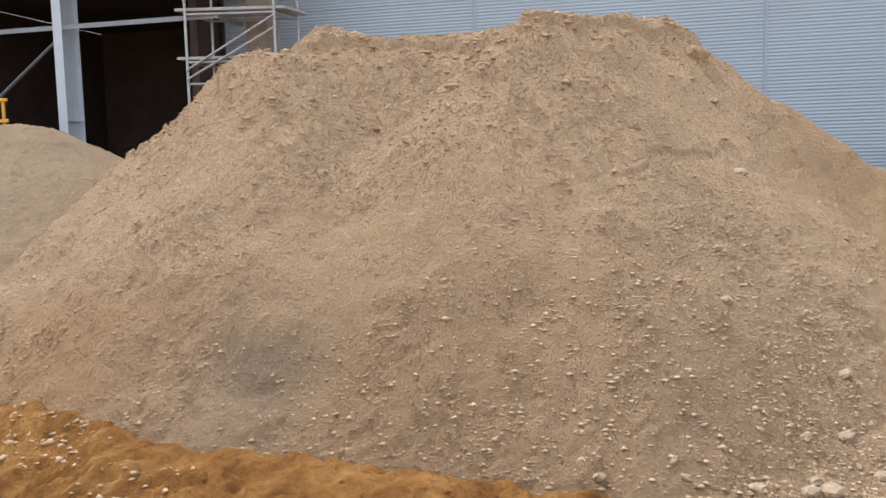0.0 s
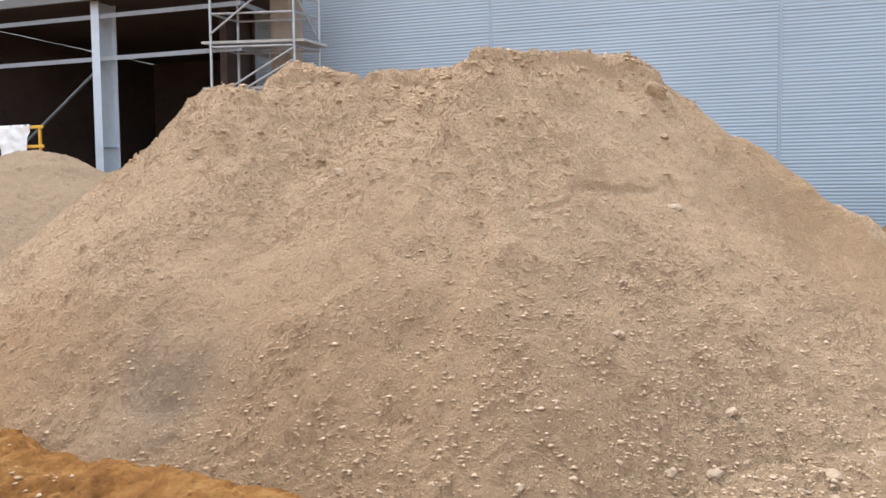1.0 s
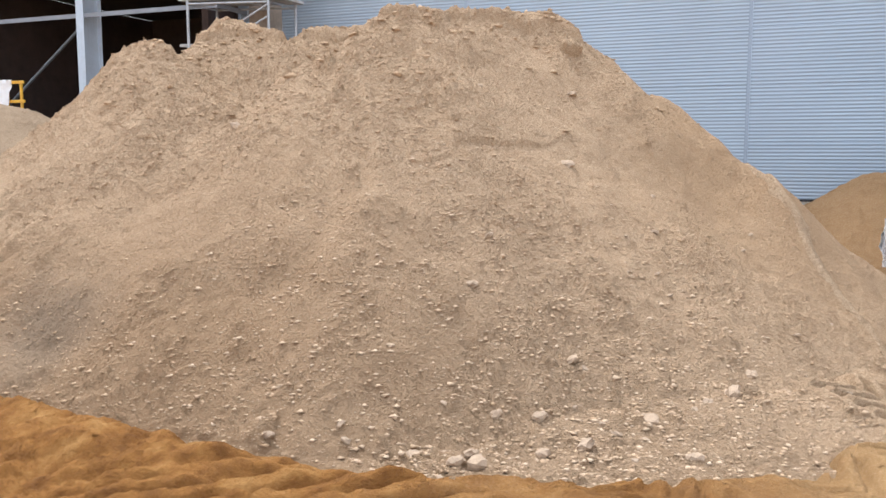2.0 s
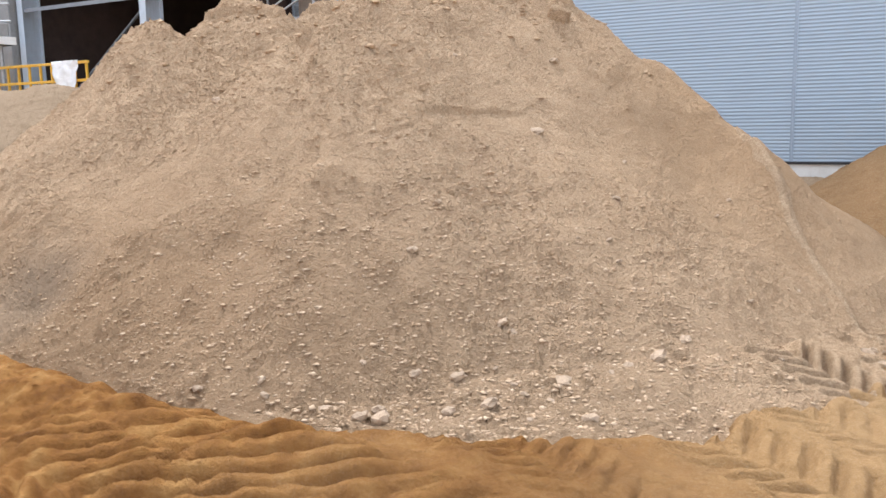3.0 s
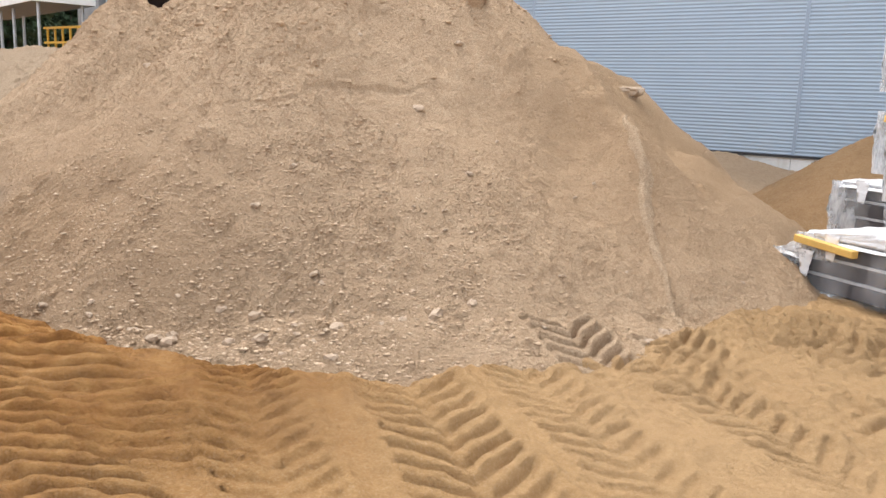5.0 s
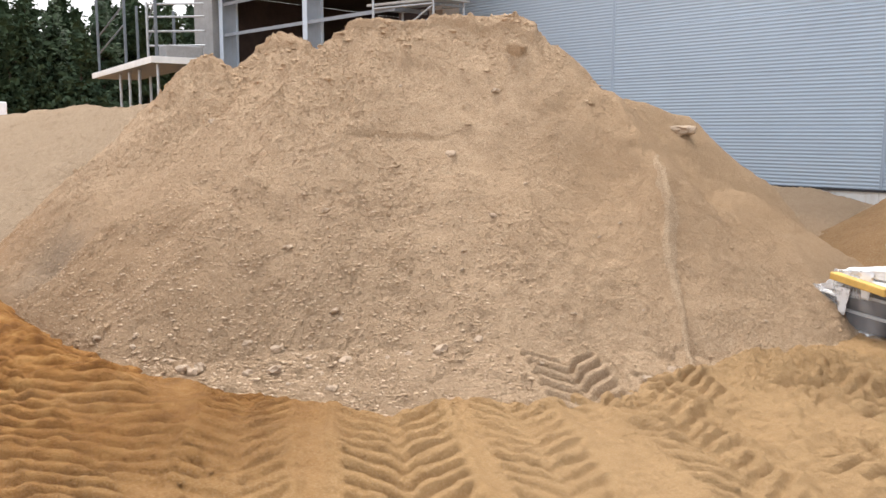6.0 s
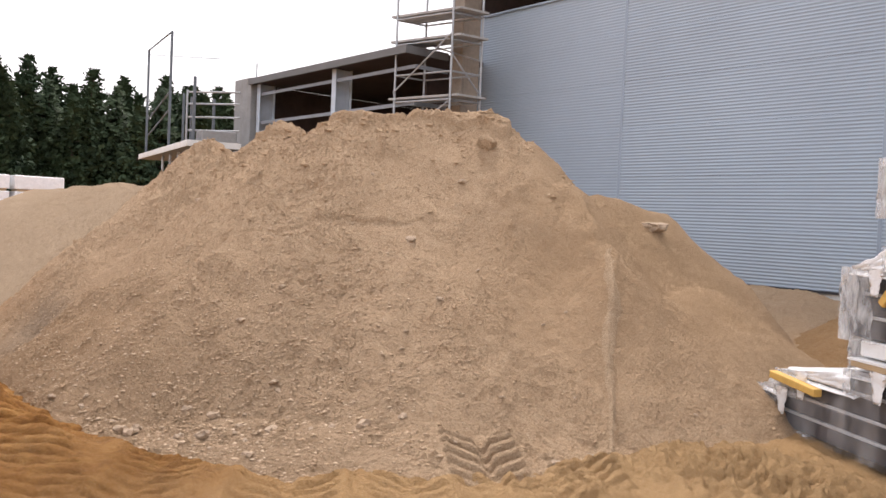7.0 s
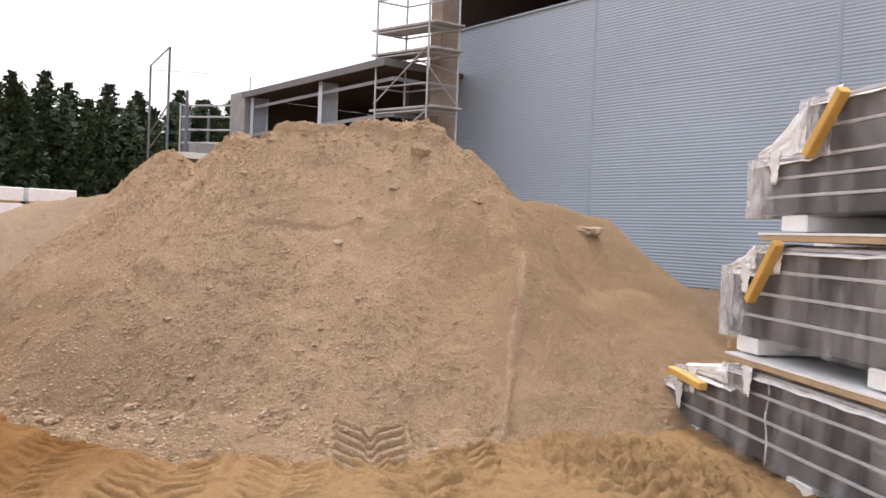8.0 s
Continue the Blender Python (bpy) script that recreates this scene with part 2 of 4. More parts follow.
def box(bm, x0, x1, y0, y1, z0, z1, bevel=0.0, m=None):
    got = bmesh.ops.create_cube(bm, size=1.0)["verts"]
    for v in got:
        v.co = Vector((x0 + (v.co.x + 0.5) * (x1 - x0), y0 + (v.co.y + 0.5) * (y1 - y0), z0 + (v.co.z + 0.5) * (z1 - z0)))
    if bevel:
        edges = list({e for v in got for e in v.link_edges})
        got = list({v for f in bmesh.ops.bevel(bm, geom=edges, offset=bevel, segments=1, affect="EDGES")["faces"] for v in f.verts} | {v for v in got if v.is_valid})
    if m:
        bmesh.ops.transform(bm, matrix=m, verts=got)
    return bm


def boxed(*a, **k):
    return box(bmesh.new(), *a, **k)


def tube(bm, a, b, r, sides=8):
    a, b = Vector(a), Vector(b)
    turn = (b - a).to_track_quat("Z", "Y").to_matrix().to_4x4()
    bmesh.ops.create_cone(bm, cap_ends=True, segments=sides, radius1=r, radius2=r, depth=(b - a).length, matrix=Matrix.Translation((a + b) / 2) @ turn)
    return bm


def tubed(a, b, r, sides=8):
    return tube(bmesh.new(), a, b, r, sides)


# smooth lattice noise, about -1 to 1
def lattice(x, y, seed):
    xi, yi = np.floor(x).astype(np.int64), np.floor(y).astype(np.int64)
    fx, fy = x - xi, y - yi
    fx, fy = fx * fx * fx * (fx * (fx * 6 - 15) + 10), fy * fy * fy * (fy * (fy * 6 - 15) + 10)

    def rnd(a, b):
        h = (a * 374761393 + b * 668265263 + seed * 974634541) & 0xFFFFFFFF
        h = ((h ^ (h >> 13)) * 1274126177) & 0xFFFFFFFF
        return ((h ^ (h >> 16)) & 0xFFFF) / 32767.5 - 1

    top = rnd(xi, yi) * (1 - fx) + rnd(xi + 1, yi) * fx
    low = rnd(xi, yi + 1) * (1 - fx) + rnd(xi + 1, yi + 1) * fx
    return top * (1 - fy) + low * fy


def fbm(x, y, wave, octaves=4, gain=0.5, seed=1):
    total, amp = 0.0, 1.0
    for k in range(octaves):
        total = total + amp * lattice(x / wave + 17.3 * k, y / wave - 9.1 * k, seed + k)
        wave, amp = wave / 2.03, amp * gain
    return total


def step(a, b, v):
    t = np.clip((v - a) / (b - a), 0, 1)
    return t * t * (3 - 2 * t)


MAIN = [(-1.03, 6.82, 2.83, 0.04, 8.17, 2.9, 1.12), (-2.89, 6.14, 2.54, -3.35, 6.45, 2.59, 1), (-2.93, 7.27, 2.91, -2.41, 7.22, 2.71, 0.93), (-2.44,
        8, 2.82, -1.07, 8.15, 2.91, 0.7), (-1.44, 5.97, 1.81, -0.57, 6.98, 2.11, 1.12), (0.67, 10.66, 1.93, 0.72, 9.2, 2.08, 1.05), (2.01, 7.92, 1.43,
        1.14, 8.29, 2.18, 1.12), (-2.69, 5.55, 1.15, -2.26, 6.08, 0.61, 1.12), (0.46, 6.79, 1.14, 1.62, 7.49, 0.7, 0.77), (1.86, 9.7, 1.06, 2.18,
        8.09, 0.94, 0.66), (-0.1, 5.24, 0.06, 1.34, 6.14, 0.66, 0.6), (0.15, 8.71, 2.63, -0.22, 9.21, 1.74, 1.12), (-4.11, 5.93, 1.74, -4.88, 6.53,
        1.36, 0.88), (-0.86, 7.81, 2.99, 0.6, 8.23, 2.5, 1.12), (-1.41, 6.14, 2.3, -1.13, 6.34, 2.48, 0.9), (-1.65, 5.33, 0.17, -0.41, 5.17, 1.35,
        0.93), (2.17, 8.6, 0.87, 2.89, 8.2, 0.39, 0.57), (-0.66, 6.87, 2.68, -0.07, 7.34, 2.1, 1.12),
        (-3.05, 7.3, 2.86, -2.92, 7.22, 2.84, 1.3), (-3.3, 6.36, 2.5, -3.2, 6.28, 2.5, 1.25)]
LEFT = [(-7.15, 8.25, 2.2, -9.0, 8.4, 2.16, 0.5), (-9.0, 8.2, 2.2, -12.0, 8.5, 2.22, 0.55), (-12.0, 8.2, 2.2, -19.0, 8.3, 2.12, 0.5), (-7.0, 8.3, 2.1, -6.6, 7.6, 1.5, 0.6)]
RIGHT = [(3.35, 12.1, 1.42, 6.5, 11.8, 1.6, 0.72), (3.3, 12.3, 1.2, 3.9, 13.6, 1.2, 0.6)]
BANK = [(-2.5, 14.3, 0.9, 0.6, 14.3, 0.86, 0.4), (1.0, 13.6, 0.62, 2.6, 14.3, 0.56, 0.12), (0.4, 12.6, 0.66, 2.2, 12.0, 0.5, 0.3)]


def tipped(ridges, x, y, k=12.0, r=0.12):
    """Loads tipped along ridges (x, y, height at one end, x, y, height at the other, slope) that run softly into one another."""
    v = [np.full(np.shape(x), -0.6)]
    for a, b, h, c, d, g, s in ridges:
        dx, dy = c - a, d - b
        t = np.clip(((x - a) * dx + (y - b) * dy) / (dx * dx + dy * dy), 0, 1)
        v.append(h + (g - h) * t - s * np.sqrt((x - a - t * dx) ** 2 + (y - b - t * dy) ** 2 + r * r))
    v = np.array(v)
    top = v.max(0)
    return top + np.log(np.exp(k * (v - top)).sum(0)) / k


def along(x, y, a, b):
    """Distance along and across the line from a to b, and its length."""
    dx, dy = b[0] - a[0], b[1] - a[1]
    n = math.hypot(dx, dy)
    return ((x - a[0]) * dx + (y - a[1]) * dy) / n, ((x - a[0]) * -dy + (y - a[1]) * dx) / n, n


def tyre(x, y, a, b, width, depth, pitch=0.19, lean=0.7, fade=0.3, split=1, rims=0.3):
    """A wheel's print: a shallow rut with slanting lugs and a pushed-up rim; split 1 gives V-shaped lugs, 0 slanting bars."""
    s, d, n = along(x, y, a, b)
    d = d + 0.03 * fbm(s, s * 0, 1.3, 2, 0.5, 31)
    u = np.abs(d) / (width / 2)
    e = s + lean * (np.abs(d) if split else d)
    ends = step(-0.1, fade, s) * step(-0.06, 0.05, n - e)
    inside = 1 - step(0.92, 1.06, u)
    f = e / pitch + 0.07 * fbm(x, y, 0.35, 2, 0.5, 33)
    f = f - np.floor(f)
    bar = step(0.1, 0.3, f) * step(1.0, 0.6, f)
    bar = bar * (1 - 0.45 * split * step(0.22, 0.05, u))
    rim = np.exp(-((u - 1.12) / 0.16) ** 2) * (0.75 + 0.5 * fbm(x, y, 0.25, 2, 0.5, 35))
    worn = np.clip(1.0 + 0.4 * fbm(x, y, 0.8, 2, 0.55, 37), 0.35, 1.25)
    return ends * (inside * worn * depth * (-0.5 + 1.0 * bar) + rim * depth * rims)


INTO = (0.83, -0.56)   # the way back from the mound along the wheels' line


def backed(end, length, width, depth, pitch=0.18, rims=1.0):
    return ((end[0] + INTO[0] * length, end[1] + INTO[1] * length), end, width, depth, pitch, -0.75, 0.7, 1, rims)


LANES = [((-6.5, 3.35), (6.5, 1.95), 0.8, 0.10, 0.2, -1.3, 0.3), ((-5.0, 4.35), (2.4, 2.95), 0.55, 0.06, 0.2, -0.84, 0.3, 0, 0.2), ((-6.5, 1.9), (7.5, 0.5), 0.62, 0.045, 0.22, -0.9, 0.3),
         backed((1.55, 3.95), 2.0, 0.5, 0.038, 0.16, 0.8), backed((2.4, 4.36), 2.3, 0.6, 0.048, 0.16, 0.9), backed((2.75, 5.0), 2.2, 0.5, 0.036, 0.15, 0.7), backed((3.25, 5.75), 2.0, 0.5, 0.034, 0.15, 0.7),
         ((4.3, 5.75), (8.5, 5.9), 0.5, 0.06, 0.17, 0.6, 0.3), ((3.75, 6.95), (6.2, 5.5), 0.5, 0.06, 0.17, 0.6, 0.3), ((4.4, 3.2), (8.6, 4.6), 0.55, 0.04, 0.18, 0.6, 0.6)]
CLIMB = [backed((2.62, 5.75), 0.75, 0.52, 0.10, 0.13, 0.5), backed((3.2, 6.15), 0.6, 0.46, 0.08, 0.13, 0.5)]


def pressed(x, y):
    """1 where a wheel has flattened the mound's toe, 0 elsewhere."""
    out = 0.0
    for a, b, w, *_ in CLIMB:
        s, d, n = along(x, y, a, b)
        out = np.maximum(out, step(0.6, 0.52, np.abs(d) / w) * step(0.12, 0.0, s - 0.75 * np.abs(d) - n) * step(-0.1, 0.3, s))
    return out


FOOT_X, FOOT_XY = (-6, -3.1, -1.85, -0.6, 0.6, 1.1, 1.9, 2.5), (5.2, 4.2, 3.9, 3.66, 3.72, 3.86, 4.08, 4.3)
FOOT_Y, FOOT_YX = (4.1, 4.85, 5.3, 5.8, 6.3, 7.1, 9.0), (2.4, 2.62, 2.98, 3.16, 3.24, 3.4, 3.8)


def in_foot(x, y):
    """How far a place lies inside the pale mound's ragged foot line."""
    return np.minimum(y - np.interp(x, FOOT_X, FOOT_XY), np.interp(y, FOOT_Y, FOOT_YX) - x) + 0.05 * fbm(x, y, 0.4, 3, 0.6, 401)


def lumps(x, y, size, seed, share=0.7, tall=0.3):
    """Broken crust: rounded lumps of about that size, each with its own width and height, packed at random."""
    x, y = x + 0.22 * size * fbm(x, y, size * 0.6, 2, 0.6, seed + 5), y + 0.22 * size * fbm(x, y, size * 0.6, 2, 0.6, seed + 6)
    gx, gy = np.floor(x / size).astype(np.int64), np.floor(y / size).astype(np.int64)
    out = np.zeros(np.shape(x))
    for i in (-1, 0, 1):
        for j in (-1, 0, 1):
            h = ((gx + i) * 374761393 + (gy + j) * 668265263 + seed * 974634541) & 0xFFFFFFFF
            h = ((h ^ (h >> 13)) * 1274126177) & 0xFFFFFFFF
            h = ((h ^ (h >> 15)) * 2246822519) & 0xFFFFFFFF
            a, b, c, d = ((h >> k & 255) / 255.0 for k in (0, 8, 16, 24))
            dx, dy = x / size - (gx + i + a), y / size - (gy + j + b)
            turn = 6.28 * ((a * 7.3 + b * 3.1) % 1.0)
            u, v = dx * np.cos(turn) + dy * np.sin(turn), dy * np.cos(turn) - dx * np.sin(turn)
            wide = 0.2 + 0.42 * c * c
            top = np.clip(1.25 * (1 - (u / wide) ** 2 - (v / (wide * 0.68)) ** 2), 0, 0.8)
            out = np.maximum(out, top * (d < share) * (0.35 + 0.65 * (d * 5.7 % 1.0)) * wide)
    return out * size * tall * 2


def ground_z(x, y):
    rise = 0.5 * step(8.5, 13.0, y) * step(-30, 0, x + 22)
    z = rise + 0.05 * fbm(x, y, 2.6, 2, 0.5, 3)
    near = step(-6.4, -5.6, x) * step(8.9, 8.1, x) * step(-0.7, 0.1, y) * step(9.4, 8.4, y)
    z = z + near * (0.02 * fbm(x, y, 0.5, 3, 0.55, 5) + 0.01 * fbm(x, y, 0.09, 2, 0.6, 8))
    fresh = 0.3 + 0.7 * step(-1.0, 0.5, x)
    z = z + near * (1 - fresh) * (0.035 * fbm(x, y, 0.2, 4, 0.6, 21) + 0.02 * np.abs(fbm(x, y, 0.09, 2, 0.6, 22)) + lumps(x, y, 0.13, 423, 0.6, 0.28))
    for lane in LANES + CLIMB:
        z = z + near * fresh * tyre(x, y, *lane)
    crest = 3.33 + 0.05 * (x + 0.4) ** 2 + 0.05 * fbm(x, y * 0, 0.8, 2, 0.5, 14)
    side = (y - crest) / np.where(y < crest, 0.42, 0.17)
    bank = np.exp(-side ** 2) * step(2.6, 0.6, x) * step(-10, -6, x)
    z = z + bank * (0.07 + 0.15 * step(1.2, -1.6, x) + 0.03 * fbm(x, y, 0.32, 3, 0.6, 12))
    clump = step(1.0, 0.3, np.hypot((x - 4.15) * 0.7, y - 7.0)) * (1 - np.abs(fbm(x * 0.5 - y * 0.35, x * 0.9 + y * 1.1, 0.17, 4, 0.6, 24)))
    z = z + 0.085 * clump
    churn = step(0.0, 0.7, fbm(x, y, 1.1, 2, 0.5, 16)) * near
    z = z + churn * (0.03 * fbm(x, y, 0.22, 3, 0.6, 18) + 0.012 * fbm(x, y, 0.07, 2, 0.6, 19)) + near * (0.35 + 0.65 * churn) * (lumps(x, y, 0.085, 421, 0.45, 0.2) + lumps(x, y, 0.05, 422, 0.5, 0.24))
    return z - 0.03 - 0.2 * step(0.02, 0.22, in_foot(x, y))


def sandy(x, y, z, seed, lumpy=1.0):
    """Slumps and clods on a heap."""
    rough = 0.03 * fbm(x, y, 1.3, 3, 0.5, seed) + 0.018 * fbm(x, y, 0.32, 3, 0.55, seed + 9)
    return z + rough + lumpy * (lumps(x, y, 0.11, seed + 20, 0.5, 0.22) + lumps(x, y, 0.06, seed + 40, 0.6, 0.25) + 0.006 * fbm(x, y, 0.05, 2, 0.6, seed + 60))


def crusted(x, y):
    """How thickly crust lumps lie on the pale mound: streaks running downhill, bare fine sand on the east face and under the brow."""
    fan, far = np.arctan2(y - 9.2, x + 0.9), np.hypot(x + 0.9, y - 9.2)
    out = 0.3 + 0.75 * step(-0.4, 0.6, fbm(fan * 6, far * 0.9, 0.5, 3, 0.6, 201) + 0.6 * fbm(x, y, 0.3, 2, 0.6, 207))
    out = out * (1 - 0.75 * step(1.1, 0.5, np.hypot((x - 0.25) * 0.75 - (y - 6.95) * 0.3, (y - 6.95) * 1.2)))
    out = out * (1 - 0.75 * step(0.55, 1.0, x * 0.8 + (y - 7.3) * 0.6 - 0.45 * step(0.5, 0.1, x - 3)) * step(6.6, 7.2, y))
    return np.clip(out + 0.35 * step(0.8, 0.2, in_foot(x, y)) + 0.5 * step(0.9, 0.3, np.hypot(x - 1.15, (y - 5.2) * 1.2)) + 0.7 * step(0.3, -0.5, x) * step(5.0, 5.9, y), 0, 1.6)


def main_z(x, y):
    wx = 0.05 * fbm(x, y, 0.55, 3, 0.55, 321)
    wy = 0.05 * fbm(x, y, 0.55, 3, 0.55, 331)
    z = np.maximum(tipped(MAIN, x + wx, y + wy), -0.06 + 0.15 * step(-0.05, 1.0, in_foot(x, y)) - 0.5 * step(0.0, -0.4, in_foot(x, y)))
    even = z
    z = z + 0.03 * fbm(x, y, 1.3, 3, 0.5, 50) + 0.016 * fbm(x, y, 0.32, 3, 0.55, 59)
    # a broken scarp along the brow
    brow = 2.62 + 0.10 * fbm(x, y, 0.5, 3, 0.6, 301)
    z = z + 0.075 * (step(0.0, 0.035, z - brow) - step(-0.25, 0.35, z - brow))
    # runnels fanning down from the crest
    fan = np.arctan2(y - 9.2, x + 0.9)
    down = step(2.6, 1.2, z) * step(0.1, 0.5, z)
    z = z + down * 0.02 * fbm(fan * 9, np.hypot(x + 0.9, y - 9.2) * 0.25, 1.0, 3, 0.6, 90)
    # a small slumped ledge across the front, with tongues of sand hanging from it
    level = z - 1.56 - 0.12 * (x - 0.1) - 0.06 * fbm(x, y, 0.45, 2, 0.5, 70) + 0.10 * step(0.1, 0.35, fbm(x, x * 0, 0.2, 2, 0.5, 72))
    ledge = step(-0.5, -0.2, x) * step(0.6, 0.35, x) * step(5.2, 5.5, y)
    z = z + ledge * 0.034 * (step(0.0, 0.025, level) - step(-0.2, 0.12, level))
    # crust lumps of three sizes
    thick = crusted(x, y)
    z = z + thick * (lumps(x, y, 0.21, 411, 0.4, 0.15) + lumps(x, y, 0.10, 412, 0.7, 0.3) + lumps(x, y, 0.055, 413, 0.7, 0.36) + lumps(x, y, 0.034, 415, 0.5, 0.34))
    z = z + 0.010 * (0.4 + thick) * (0.6 - np.abs(fbm(x, y, 0.12, 3, 0.6, 416)))
    z = z + 0.004 * fbm(x, y, 0.05, 2, 0.6, 90) + (1 - np.clip(thick, 0, 1)) * lumps(x, y, 0.06, 414, 0.12, 0.3)
    # a spill of loose sand with a raised rim
    s, d, n = along(x, y, (3.2, 6.42), (1.9, 8.03))
    spill = step(-0.1, 0.2, s) * step(-0.1, 0.4, n - s)
    d = d + 0.05 * fbm(s, s * 0, 0.6, 2, 0.5, 77)
    z = z + spill * 0.05 * np.exp(-(d / 0.06) ** 2)
    z = z - 0.10 * np.exp(-((x + 2.1) / 0.3) ** 2 - ((y - 4.08) / 0.16) ** 2)
    z = z + pressed(x, y) * 0.9 * (even + 0.02 - z)
    for lane in CLIMB:
        z = z + tyre(x, y, *lane)
    return z


def sheet(name, xs, ys, high, material, keep=None):
    gx, gy = np.meshgrid(xs, ys)
    gz = high(gx, gy)
    co = np.stack([gx, gy, gz], -1).reshape(-1, 3)
    ny, nx = gx.shape
    idx = np.arange(nx * ny).reshape(ny, nx)
    quads = np.stack([idx[:-1, :-1], idx[:-1, 1:], idx[1:, 1:], idx[1:, :-1]], -1).reshape(-1, 4)
    if keep is not None:
        ok = keep(gx, gy, gz).reshape(-1)
        quads = quads[ok[quads].any(1)]
        used = np.unique(quads)
        remap = np.zeros(len(co), np.int64)
        remap[used] = np.arange(len(used))
        co, quads = co[used], remap[quads]
    me = bpy.data.meshes.new(name)
    me.vertices.add(len(co))
    me.vertices.foreach_set("co", co.astype(np.float32).ravel())
    me.loops.add(quads.size)
    me.loops.foreach_set("vertex_index", quads.astype(np.int32).ravel())
    me.polygons.add(len(quads))
    me.polygons.foreach_set("loop_start", np.arange(0, quads.size, 4, dtype=np.int32))
    me.polygons.foreach_set("use_smooth", np.ones(len(quads), bool))
    me.update(calc_edges=True)
    me.validate()
    me.materials.append(material)
    return new(name, me)


def spread(a, b, fine, far):
    """Even steps from a to b, then ever wider ones out to far on both sides."""
    out = [fine * 1.25]
    while sum(out) < far:
        out.append(out[-1] * 1.25)
    wide = np.cumsum(out)
    return np.concatenate([a - wide[::-1], np.arange(a, b, fine), b + wide])


# ---- ground and heaps ----
ground = sheet("ground", spread(-5.0, 7.0, 0.0155, 900), spread(1.0, 8.4, 0.0155, 900), ground_z, EARTH)
tagged(ground, "orange sandy ground with tyre tracks", "ground", kind="structure")

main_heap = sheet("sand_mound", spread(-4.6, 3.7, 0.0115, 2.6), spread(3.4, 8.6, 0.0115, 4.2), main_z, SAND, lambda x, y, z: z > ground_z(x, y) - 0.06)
tagged(main_heap, "large pale tan sand mound with clods and stones", "sand mound")
left_heap = sheet("sand_mound", spread(-14.0, -4.4, 0.022, 8.0), spread(5.0, 9.0, 0.022, 3.2), lambda x, y: sandy(x, y, tipped(LEFT, x, y, 9.0, 0.25), 150, 1.2), LEFT_SAND, lambda x, y, z: z > ground_z(x, y) - 0.06)
tagged(left_heap, "lower dusty sand mound behind the large one", "sand mound")
right_heap = sheet("soil_mound", np.arange(-3.5, 9.5, 0.03), np.arange(9.0, 14.44, 0.03), lambda x, y: sandy(x, y, tipped(RIGHT, x, y, 10.0, 0.2), 250, 1.3), BROWN_SOIL, lambda x, y, z: z > ground_z(x, y) - 0.06)
wall_bank = sheet("sand_bank", np.arange(-3.5, 6.0, 0.03), np.arange(10.5, 14.44, 0.03), lambda x, y: sandy(x, y, tipped(BANK, x, y, 10.0, 0.2), 350, 1.0), SAND, lambda x, y, z: z > ground_z(x, y) - 0.06)
tagged(wall_bank, "low bank of tan sand against the grey wall", "sand bank")
tagged(right_heap, "brown soil mound beside the grey wall", "soil mound")

# ---- the grey hall ----
WALL_Y, WALL_LOW, WALL_TOP, BAY, SEAM = 14.46, 0.79, 6.16, 4.76, 1.64
hall_wall = thing("wall_grey", "grey corrugated metal cladding wall of a hall", "wall", kind="structure")
SHEET_ROWS = 6
row_h = (WALL_TOP - WALL_LOW) / SHEET_ROWS
PITCH = row_h / 16


def corrugated(width):
    """One sheet with rounded horizontal corrugations, its face towards -y."""
    profile = []
    for k in range(16 * 8 + 1):
        z = row_h * k / 128
        profile.append((-0.0036 * math.sin(2 * math.pi * z / PITCH), z))
    profile = [(0.03, 0.0)] + profile + [(0.03, row_h)]
    verts = [(x, y, z) for x in (0, width) for y, z in profile]
    n = len(profile)
    faces = [(k, n + k, n + k + 1, k + 1) for k in range(n - 1)]
    return mesh_of("sheet", verts, faces, CLADDING, True)


sheet_mesh = corrugated(BAY - 0.012)
for col in range(-2, 4):
    for row in range(SHEET_ROWS):
        ob = new("sheet", sheet_mesh)
        ob.parent = hall_wall
        ob.location = (SEAM + (col - 1) * BAY + BAY + 0.006, WALL_Y + 0.003 * (row % 2), WALL_LOW + row * row_h)
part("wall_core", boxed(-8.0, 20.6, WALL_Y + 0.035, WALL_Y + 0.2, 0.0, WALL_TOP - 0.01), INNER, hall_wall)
for col in range(-2, 4):
    part("joint_strip", boxed(SEAM + col * BAY - 0.028, SEAM + col * BAY + 0.028, WALL_Y - 0.012, WALL_Y + 0.02, WALL_LOW, WALL_TOP, bevel=0.006), TRIM, hall_wall, "narrow grey vertical joint strip")
part("coping", boxed(-7.9, 20.6, WALL_Y - 0.04, WALL_Y + 0.22, WALL_TOP, WALL_TOP + 0.05, bevel=0.008), TRIM, hall_wall)
part("drip_flashing", boxed(-7.9, 20.6, WALL_Y - 0.035, WALL_Y + 0.03, WALL_LOW - 0.035, WALL_LOW - 0.003), FLASHING, hall_wall, "thin dark drip flashing")
for k in range(12):
    part("plinth_block", boxed(-7.9 + 2.38 * k, -7.9 + 2.38 * k + 2.372, WALL_Y + 0.0, WALL_Y + 0.032, -0.2, WALL_LOW - 0.037), PLINTH, hall_wall, "white concrete plinth")

